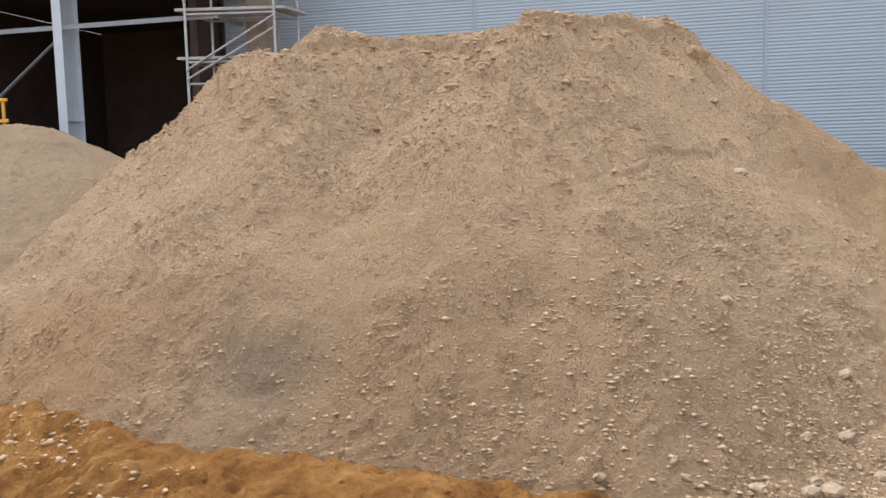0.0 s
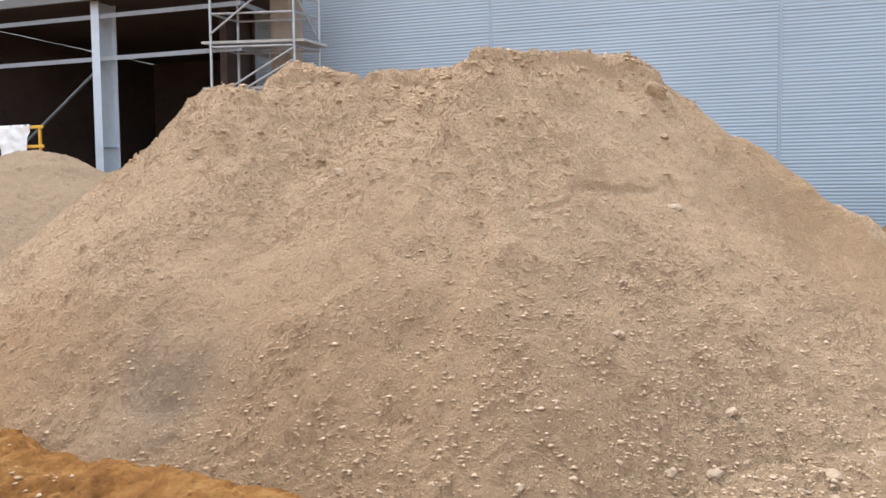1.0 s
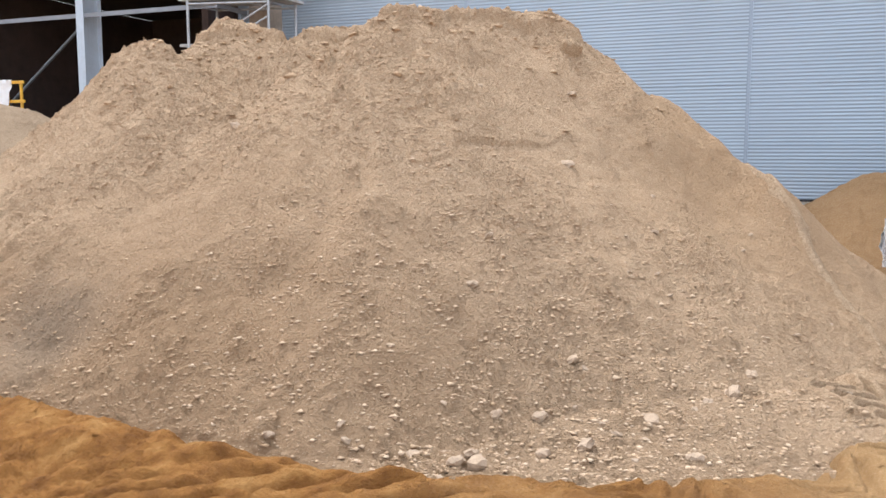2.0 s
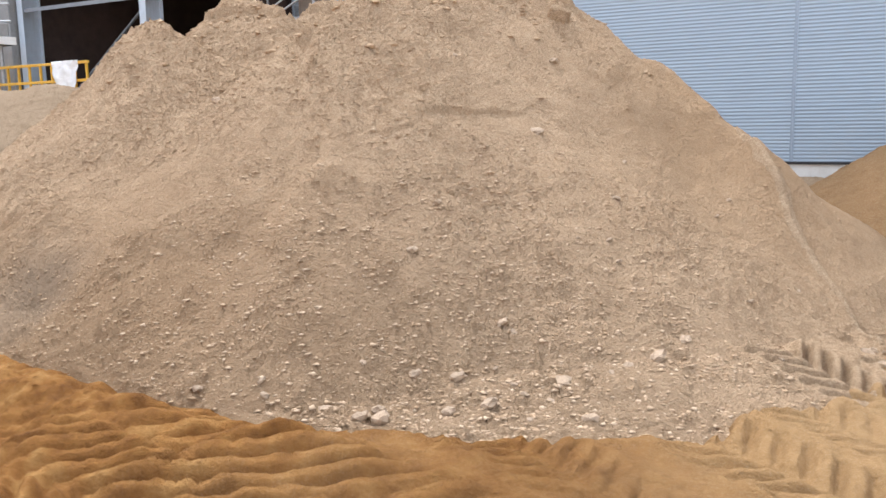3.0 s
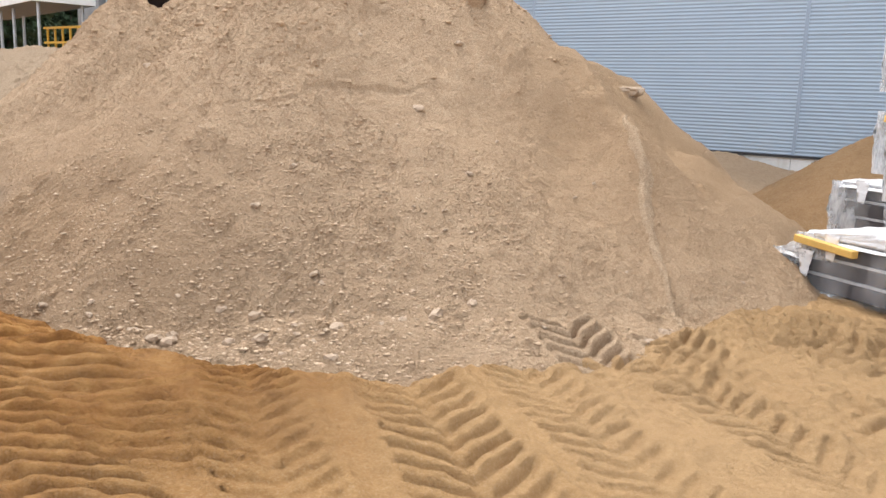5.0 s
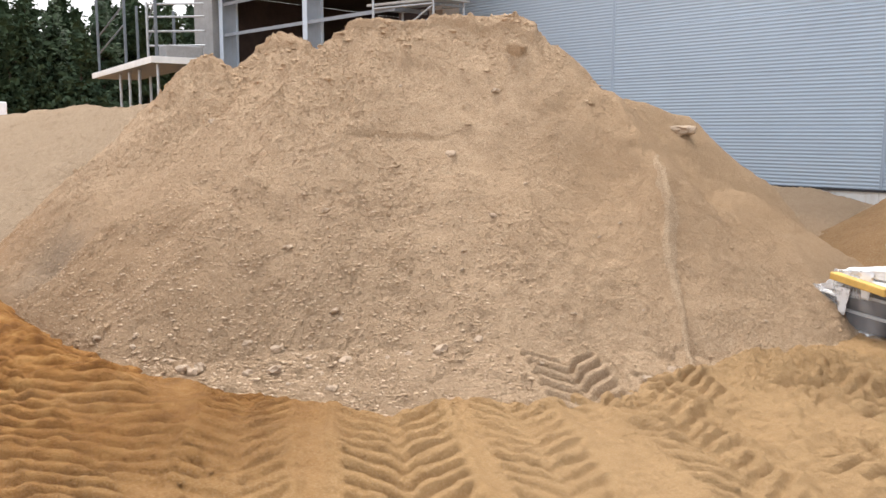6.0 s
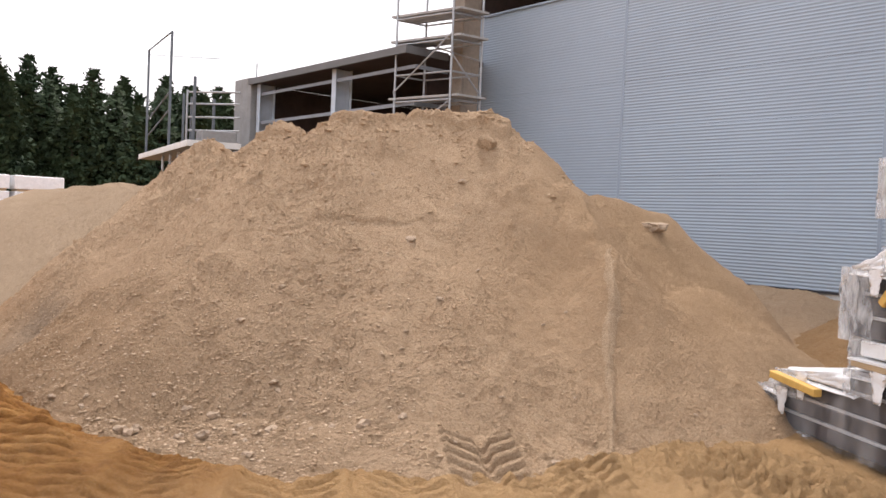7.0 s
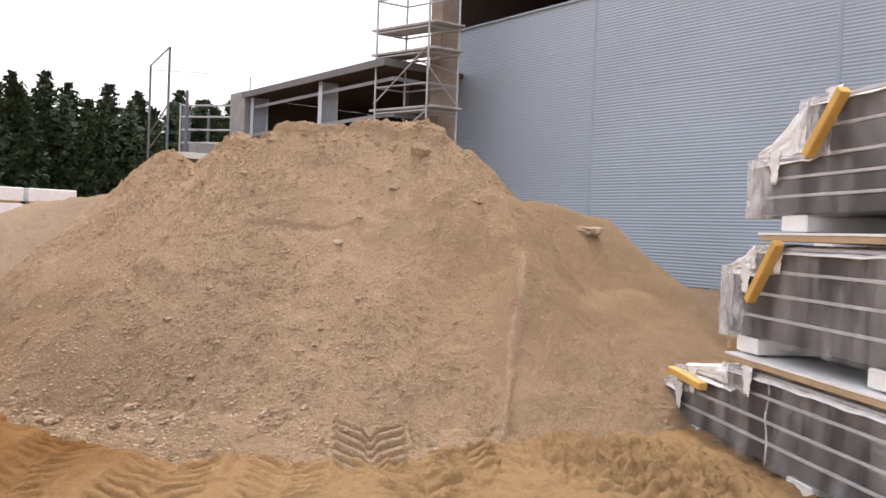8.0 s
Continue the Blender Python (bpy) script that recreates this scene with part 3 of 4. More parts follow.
# piers, lintel and roof over the wall's open upper band
for x0, x1 in ((-3.5, -2.63), (1.3, 2.1), (6.0, 6.8), (10.7, 11.5), (15.5, 16.3)):
    part("pier", boxed(x0, x1, WALL_Y - 0.02, WALL_Y + 0.2, WALL_TOP + 0.052, 8.2, bevel=0.01), TRIM, hall_wall)
hall_roof = new("roof_hall", finish("roof_hall", boxed(-8.0, 20.6, WALL_Y - 0.3, 30.0, 8.2, 8.5), ROOFING))
tagged(hall_roof, "flat grey roof of the hall", "roof", kind="structure")
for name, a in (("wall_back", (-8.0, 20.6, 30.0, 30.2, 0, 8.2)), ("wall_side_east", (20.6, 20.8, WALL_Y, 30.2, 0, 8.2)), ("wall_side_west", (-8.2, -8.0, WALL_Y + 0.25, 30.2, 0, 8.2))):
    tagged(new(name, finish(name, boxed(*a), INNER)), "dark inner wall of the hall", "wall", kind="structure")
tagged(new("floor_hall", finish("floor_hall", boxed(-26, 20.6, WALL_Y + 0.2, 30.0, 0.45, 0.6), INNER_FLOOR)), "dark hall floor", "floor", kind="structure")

# the brown concrete pillar at the end of the cladding
pillar = new("pillar", finish("pillar", boxed(-6.95, -6.55, 13.42, 13.92, -0.2, 8.2, bevel=0.015), BROWN_CONCRETE))
tagged(pillar, "brown stained concrete pillar at the hall corner", "pillar", kind="structure")

# ---- the open wing ----
WING_Y, EAVES = 12.5, 5.06
wing_roof = thing("roof_wing", "grey roof edge over the open steel bays", "roof", kind="structure")
part("fascia", boxed(-13.88, -7.02, WING_Y - 0.25, WING_Y - 0.19, EAVES - 0.02, EAVES + 0.14), ROOFING, wing_roof)
part("fascia_return", boxed(-7.019, -6.965, WING_Y - 0.25, 13.4, EAVES - 0.02, EAVES + 0.14), ROOFING, wing_roof)
# roof's underside in the near-black interior colour, standing in for shade
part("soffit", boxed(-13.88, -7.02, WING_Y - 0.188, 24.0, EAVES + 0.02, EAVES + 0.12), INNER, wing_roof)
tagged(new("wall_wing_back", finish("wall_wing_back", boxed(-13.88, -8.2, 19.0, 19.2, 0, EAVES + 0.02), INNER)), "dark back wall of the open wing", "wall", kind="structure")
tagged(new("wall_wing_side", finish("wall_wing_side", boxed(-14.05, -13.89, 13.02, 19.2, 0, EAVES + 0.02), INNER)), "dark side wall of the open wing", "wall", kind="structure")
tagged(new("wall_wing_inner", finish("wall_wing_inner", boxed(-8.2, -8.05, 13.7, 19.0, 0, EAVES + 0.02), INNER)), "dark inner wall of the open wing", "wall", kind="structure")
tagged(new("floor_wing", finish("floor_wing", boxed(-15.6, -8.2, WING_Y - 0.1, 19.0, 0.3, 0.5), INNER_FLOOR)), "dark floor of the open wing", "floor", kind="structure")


def h_column(x, y, low, high):
    col = thing("steel_column", "pale blue steel column with a wide web", "column", (x, y, low), group="columns of the open wing", kind="structure")
    h = high - low
    part("front_flange", boxed(-0.09, 0.09, -0.012, 0.012, 0, h, bevel=0.003), STEEL, col)
    part("web", boxed(-0.012, 0.012, 0.0125, 0.42, 0, h), STEEL, col)
    part("back_flange", boxed(-0.09, 0.09, 0.4205, 0.445, 0, h, bevel=0.003), STEEL, col)
    for z in (h * 0.45, h - 1.0, h - 0.22):
        part("stiffener", boxed(0.013, 0.088, 0.014, 0.419, z, z + 0.014), STEEL, col)
    return col


h_column(-10.02, WING_Y, 0.3, EAVES + 0.015)
h_column(-13.72, WING_Y, 0.3, EAVES + 0.015)
for z in (4.04, 4.80):
    rail = thing("side_rail", "galvanised horizontal cladding rail", "rail", (0, 0, z), kind="structure", group="cladding rails")
    part("flange", boxed(-13.6, -7.01, WING_Y + 0.016, WING_Y + 0.022, -0.04, 0.04), RAIL, rail)
    part("return", boxed(-7.009, -6.97, WING_Y + 0.016, 13.4, -0.04, 0.04), RAIL, rail)
    part("lip", boxed(-13.6, -7.01, WING_Y + 0.0225, WING_Y + 0.075, 0.034, 0.04), RAIL, rail)
brace = new("diagonal_brace", finish("diagonal_brace", tubed((-10.15, WING_Y + 0.2, 3.9), (-12.5, WING_Y + 0.2, 2.2), 0.03), DULL_STEEL))
tagged(brace, "dark diagonal steel brace of the wing", "brace", kind="structure")
end_col = new("concrete_column", finish("concrete_column", boxed(-14.85, -13.9, WING_Y - 0.15, WING_Y + 0.5, 0, EAVES + 0.2, bevel=0.012), CONCRETE))
tagged(end_col, "raw grey concrete column at the wing end", "column", kind="structure")


# ---- scaffolds ----
def scaffold(corners, low, high, decks, ledgers, label):
    sc = thing("scaffold_tower", label, "scaffold", (corners[0][0], corners[0][1], low))
    o = Vector((corners[0][0], corners[0][1], low))
    loc = [Vector((x, y, low)) - o for x, y in corners]
    for p in loc:
        up = part("upright", tubed(p, p + Vector((0, 0, high - low)), 0.024), GALV, sc)
        part("base_plate", boxed(p.x - 0.075, p.x + 0.075, p.y - 0.075, p.y + 0.075, -0.006, 0.006), GALV, up)
    for z in ledgers:
        for a, b in ((0, 1), (1, 2), (2, 3), (3, 0)):
            d = (loc[b] - loc[a]).normalized() * 0.026
            part("ledger", tubed(loc[a] + d + Vector((0, 0, z - low)), loc[b] - d + Vector((0, 0, z - low)), 0.02), GALV, sc)
    for n, z in enumerate(decks):
        u, v = loc[1] - loc[0], loc[3] - loc[0]
        for k in range(3):
            bm = bmesh.new()
            box(bm, -0.12, 1.12, 0, 1, 0, 0.045, bevel=0.004)
            for vert in bm.verts:
                f = (k + 0.03 + 0.94 * vert.co.y) / 3
                vert.co = u * vert.co.x + v * f + Vector((0, 0, z - low + 0.03 + vert.co.z))
            part("deck_board", bm, DECK, sc)
    return sc, loc


tower, tl = scaffold([(-7.50, 12.40), (-6.07, 12.72), (-5.98, 13.45), (-7.42, 13.12)], 0.42, 7.5, (3.32, 4.10, 5.30, 5.83), (1.2, 2.95, 3.30, 4.07, 4.63, 5.27, 5.80, 6.5, 7.1), "galvanised scaffold tower with pale deck boards beside the pillar")
for a, b, za, zb in ((0, 1, 2.75, 3.6), (1, 0, 4.95, 3.85), (1, 0, 3.4, 2.6), (2, 1, 3.85, 4.6), (3, 2, 5.0, 4.5)):
    part("diagonal", tubed(tl[a] + Vector((0, -0.04, za)), tl[b] + Vector((0, -0.04, zb)), 0.018), GALV, tower)

# the far stair platform
plat = thing("work_platform", "raised platform with white edge and steel rails", "platform", (-12.46, 10.0, 0.0), -11.5)
PZ = 3.15
part("deck", boxed(-7.07, -0.03, 0.03, 1.3, PZ, PZ + 0.13), DULL_STEEL, plat, "dark steel deck")
part("edge_board", boxed(-7.1, 0.0, 0.0, 0.028, PZ, PZ + 0.15, bevel=0.004), DECK_WHITE, plat, "white edge board")
part("edge_board", boxed(-0.028, 0.0, 0.029, 1.3, PZ, PZ + 0.15, bevel=0.004), DECK_WHITE, plat, "white edge board")
for x, y in ((-4.7, 0.3), (-3.6, 0.3), (-2.5, 0.3), (-0.25, 0.2), (-0.25, 1.1), (-4.7, 1.1)):
    part("prop", tubed((x, y, 0.0), (x, y, PZ - 0.002), 0.035), GALV, plat)
for x, y, h in ((-7.0, 0.2, 6.55), (-3.9, 0.3, 6.6), (-6.0, 1.1, 5.2), (-4.4, 1.0, 4.9), (-0.28, 0.2, 4.85), (-2.1, 1.1, 4.6)):
    part("post", boxed(x - 0.032, x + 0.032, y - 0.032, y + 0.032, PZ + 0.141, h, bevel=0.005), DULL_STEEL, plat, "dark steel post")
part("rail_post", tubed((-0.9, 0.16, PZ + 0.141), (-0.9, 0.16, 4.6), 0.026), GALV, plat)
for z in (3.6, 3.93, 4.26, 4.55):
    part("guard_rail", tubed((-0.9, 0.19, z), (-0.05, 1.25, z), 0.024), GALV, plat)
part("top_rail", tubed((-7.0, 0.2, 6.54), (-3.9, 0.3, 6.59), 0.022), DULL_STEEL, plat)
part("wire", tubed((-7.0, 0.2, 6.4), (2.2, 0.2, 4.9), 0.009, 5), DULL_STEEL, plat)
for z in (3.9, 4.4):
    part("cross_brace", tubed((-7.0, 0.24, z), (-3.9, 0.28, z + 0.5), 0.022), DULL_STEEL, plat)
    part("cross_brace", tubed((-4.4, 1.0, z + 0.15), (-0.3, 0.22, z + 0.2), 0.022), DULL_STEEL, plat)
part("crate", boxed(-0.7, -0.05, 0.35, 1.2, PZ + 0.142, PZ + 0.42, bevel=0.02), CONCRETE, plat, "grey crates on the deck")
aerial = new("aerial_pole", finish("aerial_pole", tubed((-13.7, 12.4, EAVES + 0.12), (-13.7, 12.4, 5.62), 0.015), DULL_STEEL))
tagged(aerial, "thin steel pole standing on the wing roof", "pole")

# yellow guard by the wing
guard = thing("yellow_guard_rail", "yellow steel guard rail with a hung white sack", "guard rail", (-13.75, 11.0, 0.0))
for k in range(13):
    x = 0.32 * k
    part("baluster", boxed(x - 0.02, x + 0.02, -0.02, 0.02, 0, 2.68 + (0.0 if k % 4 else 0.04), bevel=0.004), YELLOW, guard)
for z in (2.1, 2.38, 2.7):
    part("cross_rail", boxed(-0.1, 3.95, -0.05, -0.021, z - 0.025, z + 0.025, bevel=0.004), YELLOW, guard)
part("kick_plate", boxed(1.4, 3.95, -0.045, -0.022, 1.98, 2.06), YELLOW, guard)
bm = bmesh.new()
bmesh.ops.create_grid(bm, x_segments=14, y_segments=18, size=0.5)
for v in bm.verts:
    v.co = Vector((3.35 + v.co.x * (0.75 - 0.3 * (0.5 - v.co.y)), -0.09 - 0.05 * noise.noise(v.co * 5), 2.38 + v.co.y * 0.72))
bmesh.ops.solidify(bm, geom=bm.faces, thickness=0.01)
part("sack", bm, WHITE_FILM, guard, "hung white sack", smooth=True)


# ---- wrapped panel packs ----
U, N = Vector((0.868, -0.497, 0)), Vector((-0.497, -0.868, 0))
STACK_TURN = math.degrees(math.atan2(U.y, U.x))
LONG = 6.0


def panel_pack(origin, low, groups, batten, label, board):
    """groups: (start along the pack, bottom, top, panels). The long face is the plane y = 0, towards -y; the pack reaches 1.1 m behind it."""
    pk = thing("panel_pack", label, "panel pack", (origin.x, origin.y, low), STACK_TURN, "stack of wrapped panel packs")
    for n, (s, z0, z1, count) in enumerate(groups):
        h = (z1 - z0) / count
        for k in range(count):
            a, b = z0 - low + k * h, z0 - low + (k + 1) * h
            jut = 0.012 * ((k * 7 + n * 3) % 3)
            pn = part("panel", boxed(s + jut, LONG + jut, 0.0 + jut * 0.4, 1.1, a + 0.012, b - 0.012, bevel=0.006), PANEL_DARK, pk)
            part("panel_skin", boxed(s + jut + 0.01, LONG + jut, -0.008 + jut * 0.4, 1.09, b - 0.011, b + 0.011, bevel=0.003), PANEL_EDGE, pn, "pale sheet edge")
        # film round the group
        bm = bmesh.new()
        bmesh.ops.create_grid(bm, x_segments=60, y_segments=14, size=0.5)
        for v in bm.verts:
            f, g = v.co.x + 0.5, v.co.y + 0.5
            wob = noise.noise(Vector((f * 14, g * 3, n * 5 + low * 3)))
            v.co = Vector((s - 0.02 + f * (LONG - s), -0.03 - 0.014 * wob, z0 - low - 0.015 + g * (z1 - z0 + 0.03)))
        part("film_side", bm, FILM, pk, "clear stretch film", smooth=True)
        # denser wraps where the film is gathered at the end
        for m in range(3):
            bm = bmesh.new()
            bmesh.ops.create_grid(bm, x_segments=10, y_segments=14, size=0.5)
            wide = (0.34, 0.2, 0.12)[m]
            for v in bm.verts:
                f, g = v.co.x + 0.5, v.co.y + 0.5
                wob = noise.noise(Vector((f * 3, g * 4, m * 9 + n * 5 + low)))
                v.co = Vector((s - 0.05 + f * (wide + 0.08 * wob), -0.038 - 0.008 * m - 0.016 * wob, z0 - low - 0.02 + g * (z1 - z0 + 0.04)))
            part("film_wrap", bm, FILM_WRAP, pk, "gathered milky film", smooth=True)
        bm = bmesh.new()
        bmesh.ops.create_grid(bm, x_segments=12, y_segments=24, size=0.5)
        for v in bm.verts:
            f, g = v.co.x + 0.5, v.co.y + 0.5
            wob = noise.noise(Vector((f * 5, g * 6, n * 7 + low * 2)))
            out = 0.05 * math.sin(math.pi * f)
            v.co = Vector((s - 0.04 - out - 0.04 * wob, -0.03 + 1.16 * g, z0 - low - 0.01 + f * (z1 - z0 + 0.02)))
        bmesh.ops.solidify(bm, geom=bm.faces, thickness=0.008)
        part("film_end", bm, WHITE_FILM, pk, "crumpled white film end", smooth=True)
        nxt = groups[n + 1][0] if n + 1 < len(groups) else LONG
        bm = bmesh.new()
        bmesh.ops.create_grid(bm, x_segments=30, y_segments=20, size=0.5)
        span = nxt - s + 0.1
        for v in bm.verts:
            f, g = v.co.x + 0.5, v.co.y + 0.5
            wob = noise.noise(Vector((f * span * 4, g * 5, n * 3 + low)))
            edge = 0.06 * step(0.12, 0.0, g)
            v.co = Vector((s - 0.03 + f * span, -0.045 + 1.15 * g, z1 - low + 0.022 + 0.02 * abs(wob) - edge))
        bmesh.ops.solidify(bm, geom=bm.faces, thickness=0.006)
        part("film_top", bm, WHITE_FILM, pk, "crumpled white film cover", smooth=True)
        # film tab hanging over the face
        bm = bmesh.new()
        bmesh.ops.create_grid(bm, x_segments=4, y_segments=10, size=0.5)
        for v in bm.verts:
            v.co = Vector((s + 0.32 + v.co.x * (0.12 + 0.1 * v.co.y), -0.055 - 0.015 * noise.noise(v.co * 6), z1 - low - 0.06 + v.co.y * 0.22))
        bmesh.ops.solidify(bm, geom=bm.faces, thickness=0.005)
        part("film_tab", bm, WHITE_FILM, pk, "hanging film tab", smooth=True)
        # film drawn like a tent from the step below up to this group's end
        if n:
            drop, reach = z1 - z0, min(s - groups[n - 1][0], 0.85) * 0.9
            bm = bmesh.new()
            bmesh.ops.create_grid(bm, x_segments=14, y_segments=12, size=0.5)
            for v in bm.verts:
                f, g = v.co.x + 0.5, v.co.y + 0.5
                wob = noise.noise(Vector((f * 4, g * 5, n * 8 + low * 4)))
                v.co = Vector((s + 0.03 - reach * (1 - f), -0.05 - 0.02 * wob, z0 - low + 0.015 + g * drop * (0.12 + 0.88 * f ** 1.4) + 0.015 * wob))
            bmesh.ops.solidify(bm, geom=bm.faces, thickness=0.006)
            part("film_tent", bm, WHITE_FILM, pk, "drawn white film", smooth=True)
    s, z0, z1, _ = groups[-1]
    if board:
        part("cover_board", boxed(s + board, LONG, -0.06, 1.0, z1 - low + 0.048, z1 - low + 0.09, bevel=0.004), BOARD, pk, "brown packing board")
        part("cover_sheet", boxed(s + board - 0.03, LONG, -0.065, 1.02, z1 - low + 0.092, z1 - low + 0.108), FOAM, pk, "white foam sheet")
    for k in range(2 if low < 0.5 else 0):
        x = groups[-1][0] + 0.62 + 1.5 * k
        bm = bmesh.new()
        bmesh.ops.create_grid(bm, x_segments=2, y_segments=16, size=0.5)
        for v in bm.verts:
            g = v.co.y + 0.5
            v.co = Vector((x + 0.03 * v.co.x + 0.012 * math.sin(g * 9 + k), -0.062 - 0.004 * math.sin(g * 14), 0.01 + g * (groups[-1][2] - low)))
        bmesh.ops.solidify(bm, geom=bm.faces, thickness=0.002)
        part("strap", bm, FILM_WRAP, pk, "pale packing tape", smooth=True)
    a, b = batten
    bm = boxed(-0.036, 0.036, -0.03, 0.03, 0, 1, bevel=0.006)
    va, vb = Vector(a), Vector(b)
    turn = (vb - va).to_track_quat("Z", "Y").to_matrix().to_4x4()
    bmesh.ops.transform(bm, matrix=Matrix.Translation(va) @ turn @ Matrix.Diagonal((1, 1, (vb - va).length, 1)), verts=bm.verts)
    part("batten", bm, TIMBER, pk, "yellow timber batten")
    return pk


P0 = Vector((3.17, 8.58, 0))
panel_pack(P0, 0.02, [(0.02, 0.02, 0.31, 2), (0.27, 0.31, 0.48, 1), (1.14, 0.48, 0.63, 1)], ((0.26, -0.09, 0.43), (0.86, -0.09, 0.39)), "dark panels in clear and white film on foam blocks", 0.03)
panel_pack(P0, 0.875, [(1.05, 0.875, 1.37, 3), (1.47, 1.37, 1.535, 1)], ((1.86, -0.09, 0.70), (1.53, -0.1, 0.28)), "dark panels in crumpled film with a leaning batten", 0.1)
panel_pack(P0, 1.765, [(1.38, 1.765, 2.15, 3), (2.03, 2.15, 2.50, 2)], ((2.5, -0.09, 0.74), (2.17, -0.1, 0.37)), "upper pack of dark panels in crumpled film", 0.0)

# a second stack standing behind the first
P1 = Vector((3.63, 9.92, 0))
panel_pack(P1, 0.32, [(-0.42, 0.32, 0.80, 3)], ((0.3, -0.09, 0.3), (0.9, -0.09, 0.28)), "lower pack of dark panels in milky film behind the first stack", 0.0)
panel_pack(P1, 0.95, [(0.02, 0.95, 1.50, 3)], ((0.1, -0.09, 0.5), (0.6, -0.09, 0.48)), "dark panels in milky film behind the first stack", 0.0)
panel_pack(P1, 1.72, [(0.0, 1.72, 2.40, 4)], ((0.02, -0.09, 0.56), (0.6, -0.09, 0.54)), "upper pack of dark panels behind the first stack", 0.0)


def foam_blocks(z0, z1, starts, base=P0):
    for s in starts:
        p = base + U * s
        ob = new("foam_block", finish("foam_block", boxed(0, 0.3, 0.0, 1.05, 0, z1 - z0, bevel=0.012), FOAM))
        ob.matrix_basis = pose(p.x, p.y, z0, 0, 0, STACK_TURN)
        tagged(ob, "white foam spacer block under a panel pack", "foam block", "foam spacers of the stack")


foam_blocks(-0.09, 0.018, (0.3, 1.92, 4.4))
foam_blocks(0.755, 0.873, (1.18, 2.7, 4.6))
foam_blocks(1.652, 1.763, (1.72, 3.3, 4.8))
foam_blocks(0.0, 0.318, (0.2, 2.4, 4.6), P1)
foam_blocks(0.832, 0.948, (0.2, 2.4, 4.6), P1)
foam_blocks(1.532, 1.718, (0.2, 2.4, 4.6), P1)

# a pale slab lying on the mound's rear shoulder
bm = bmesh.new()
bmesh.ops.create_icosphere(bm, subdivisions=3, radius=1.0)
for v in bm.verts:
    v.co = Vector((v.co.x * 0.19, v.co.y * 0.15, max(min(v.co.z * 0.11, 0.035), -0.08))) * (1 + 0.3 * noise.noise(v.co * 2.2) + 0.12 * noise.noise(v.co * 6))
slab = new("slab", finish("slab", bm, STONE))
slab.matrix_basis = pose(1.02, 9.8, float(main_z(np.array([1.02]), np.array([9.8]))[0]) - 0.02, 4, 3, 25)
tagged(slab, "pale broken slab lying on the sand mound", "slab")

# white wrapped packs far behind the dusty mound
for k, (x, y) in enumerate(((-33, 9.75), (-33, 11.95))):
    fp = thing("white_pack", "distant white wrapped pallet pack", "pallet pack", (x, y, 0.0), group="distant white packs")
    for m in range(4):
        part("layer", boxed(-0.6, 0.6, -1.0, 1.0, 0.12 + 0.7 * m, 0.12 + 0.7 * m + 0.6, bevel=0.03), WHITE_FILM, fp)
        part("bearer", boxed(-0.5, 0.5, -0.9, 0.9, 0.7 * m - (0.1 if m == 0 else -0.021), 0.7 * m + 0.119), BOARD, fp)


# ---- trees ----
def crown_mesh(seed, high, wide):
    rng = random.Random(seed)
    verts, faces = [], []
    whorls = 34
    for w in range(whorls):
        f = w / (whorls - 1)
        z = high * (0.06 + 0.93 * f)
        reach = wide * (1 - f) ** 0.62 * rng.uniform(0.7, 1.12) + 0.15
        for b in range(rng.randint(7, 10)):
            ang = rng.uniform(0, 2 * math.pi)
            length = reach * rng.uniform(0.55, 1.1)
            rise = rng.uniform(-0.05, 0.35)
            count = max(4, int(length * 14))
            for c in range(count):
                g = (c + rng.random()) / count
                r = length * (0.15 + 0.85 * g)
                p = Vector((math.cos(ang) * r, math.sin(ang) * r, z + rise * r + rng.uniform(-0.15, 0.15)))
                p += Vector((rng.uniform(-0.16, 0.16), rng.uniform(-0.16, 0.16), 0))
                size = rng.uniform(0.12, 0.28) * (1.15 - 0.4 * g)
                a = Vector((rng.uniform(-1, 1), rng.uniform(-1, 1), rng.uniform(-0.4, 0.9))).normalized()
                d = a.orthogonal().normalized()
                i = len(verts)
                verts += [p - a * size, p + d * size * 0.45, p + a * size * 1.1, p - d * size * 0.45]
                faces.append((i, i + 1, i + 2, i + 3))
    return mesh_of("crown", verts, faces, LEAF)


def trunk_mesh(high):
    bm = bmesh.new()
    bmesh.ops.create_cone(bm, cap_ends=True, segments=9, radius1=0.2, radius2=0.02, depth=high, matrix=Matrix.Translation((0, 0, high / 2)))
    rng = random.Random(5)
    for k in range(14):
        z, ang = high * (0.12 + 0.055 * k), rng.uniform(0, 6.28)
        r = 0.9 * (1 - z / high) + 0.2
        tube(bm, (0, 0, z), (math.cos(ang) * r, math.sin(ang) * r, z + 0.3 * r), 0.03, 5)
    return finish("trunk", bm, BARK)


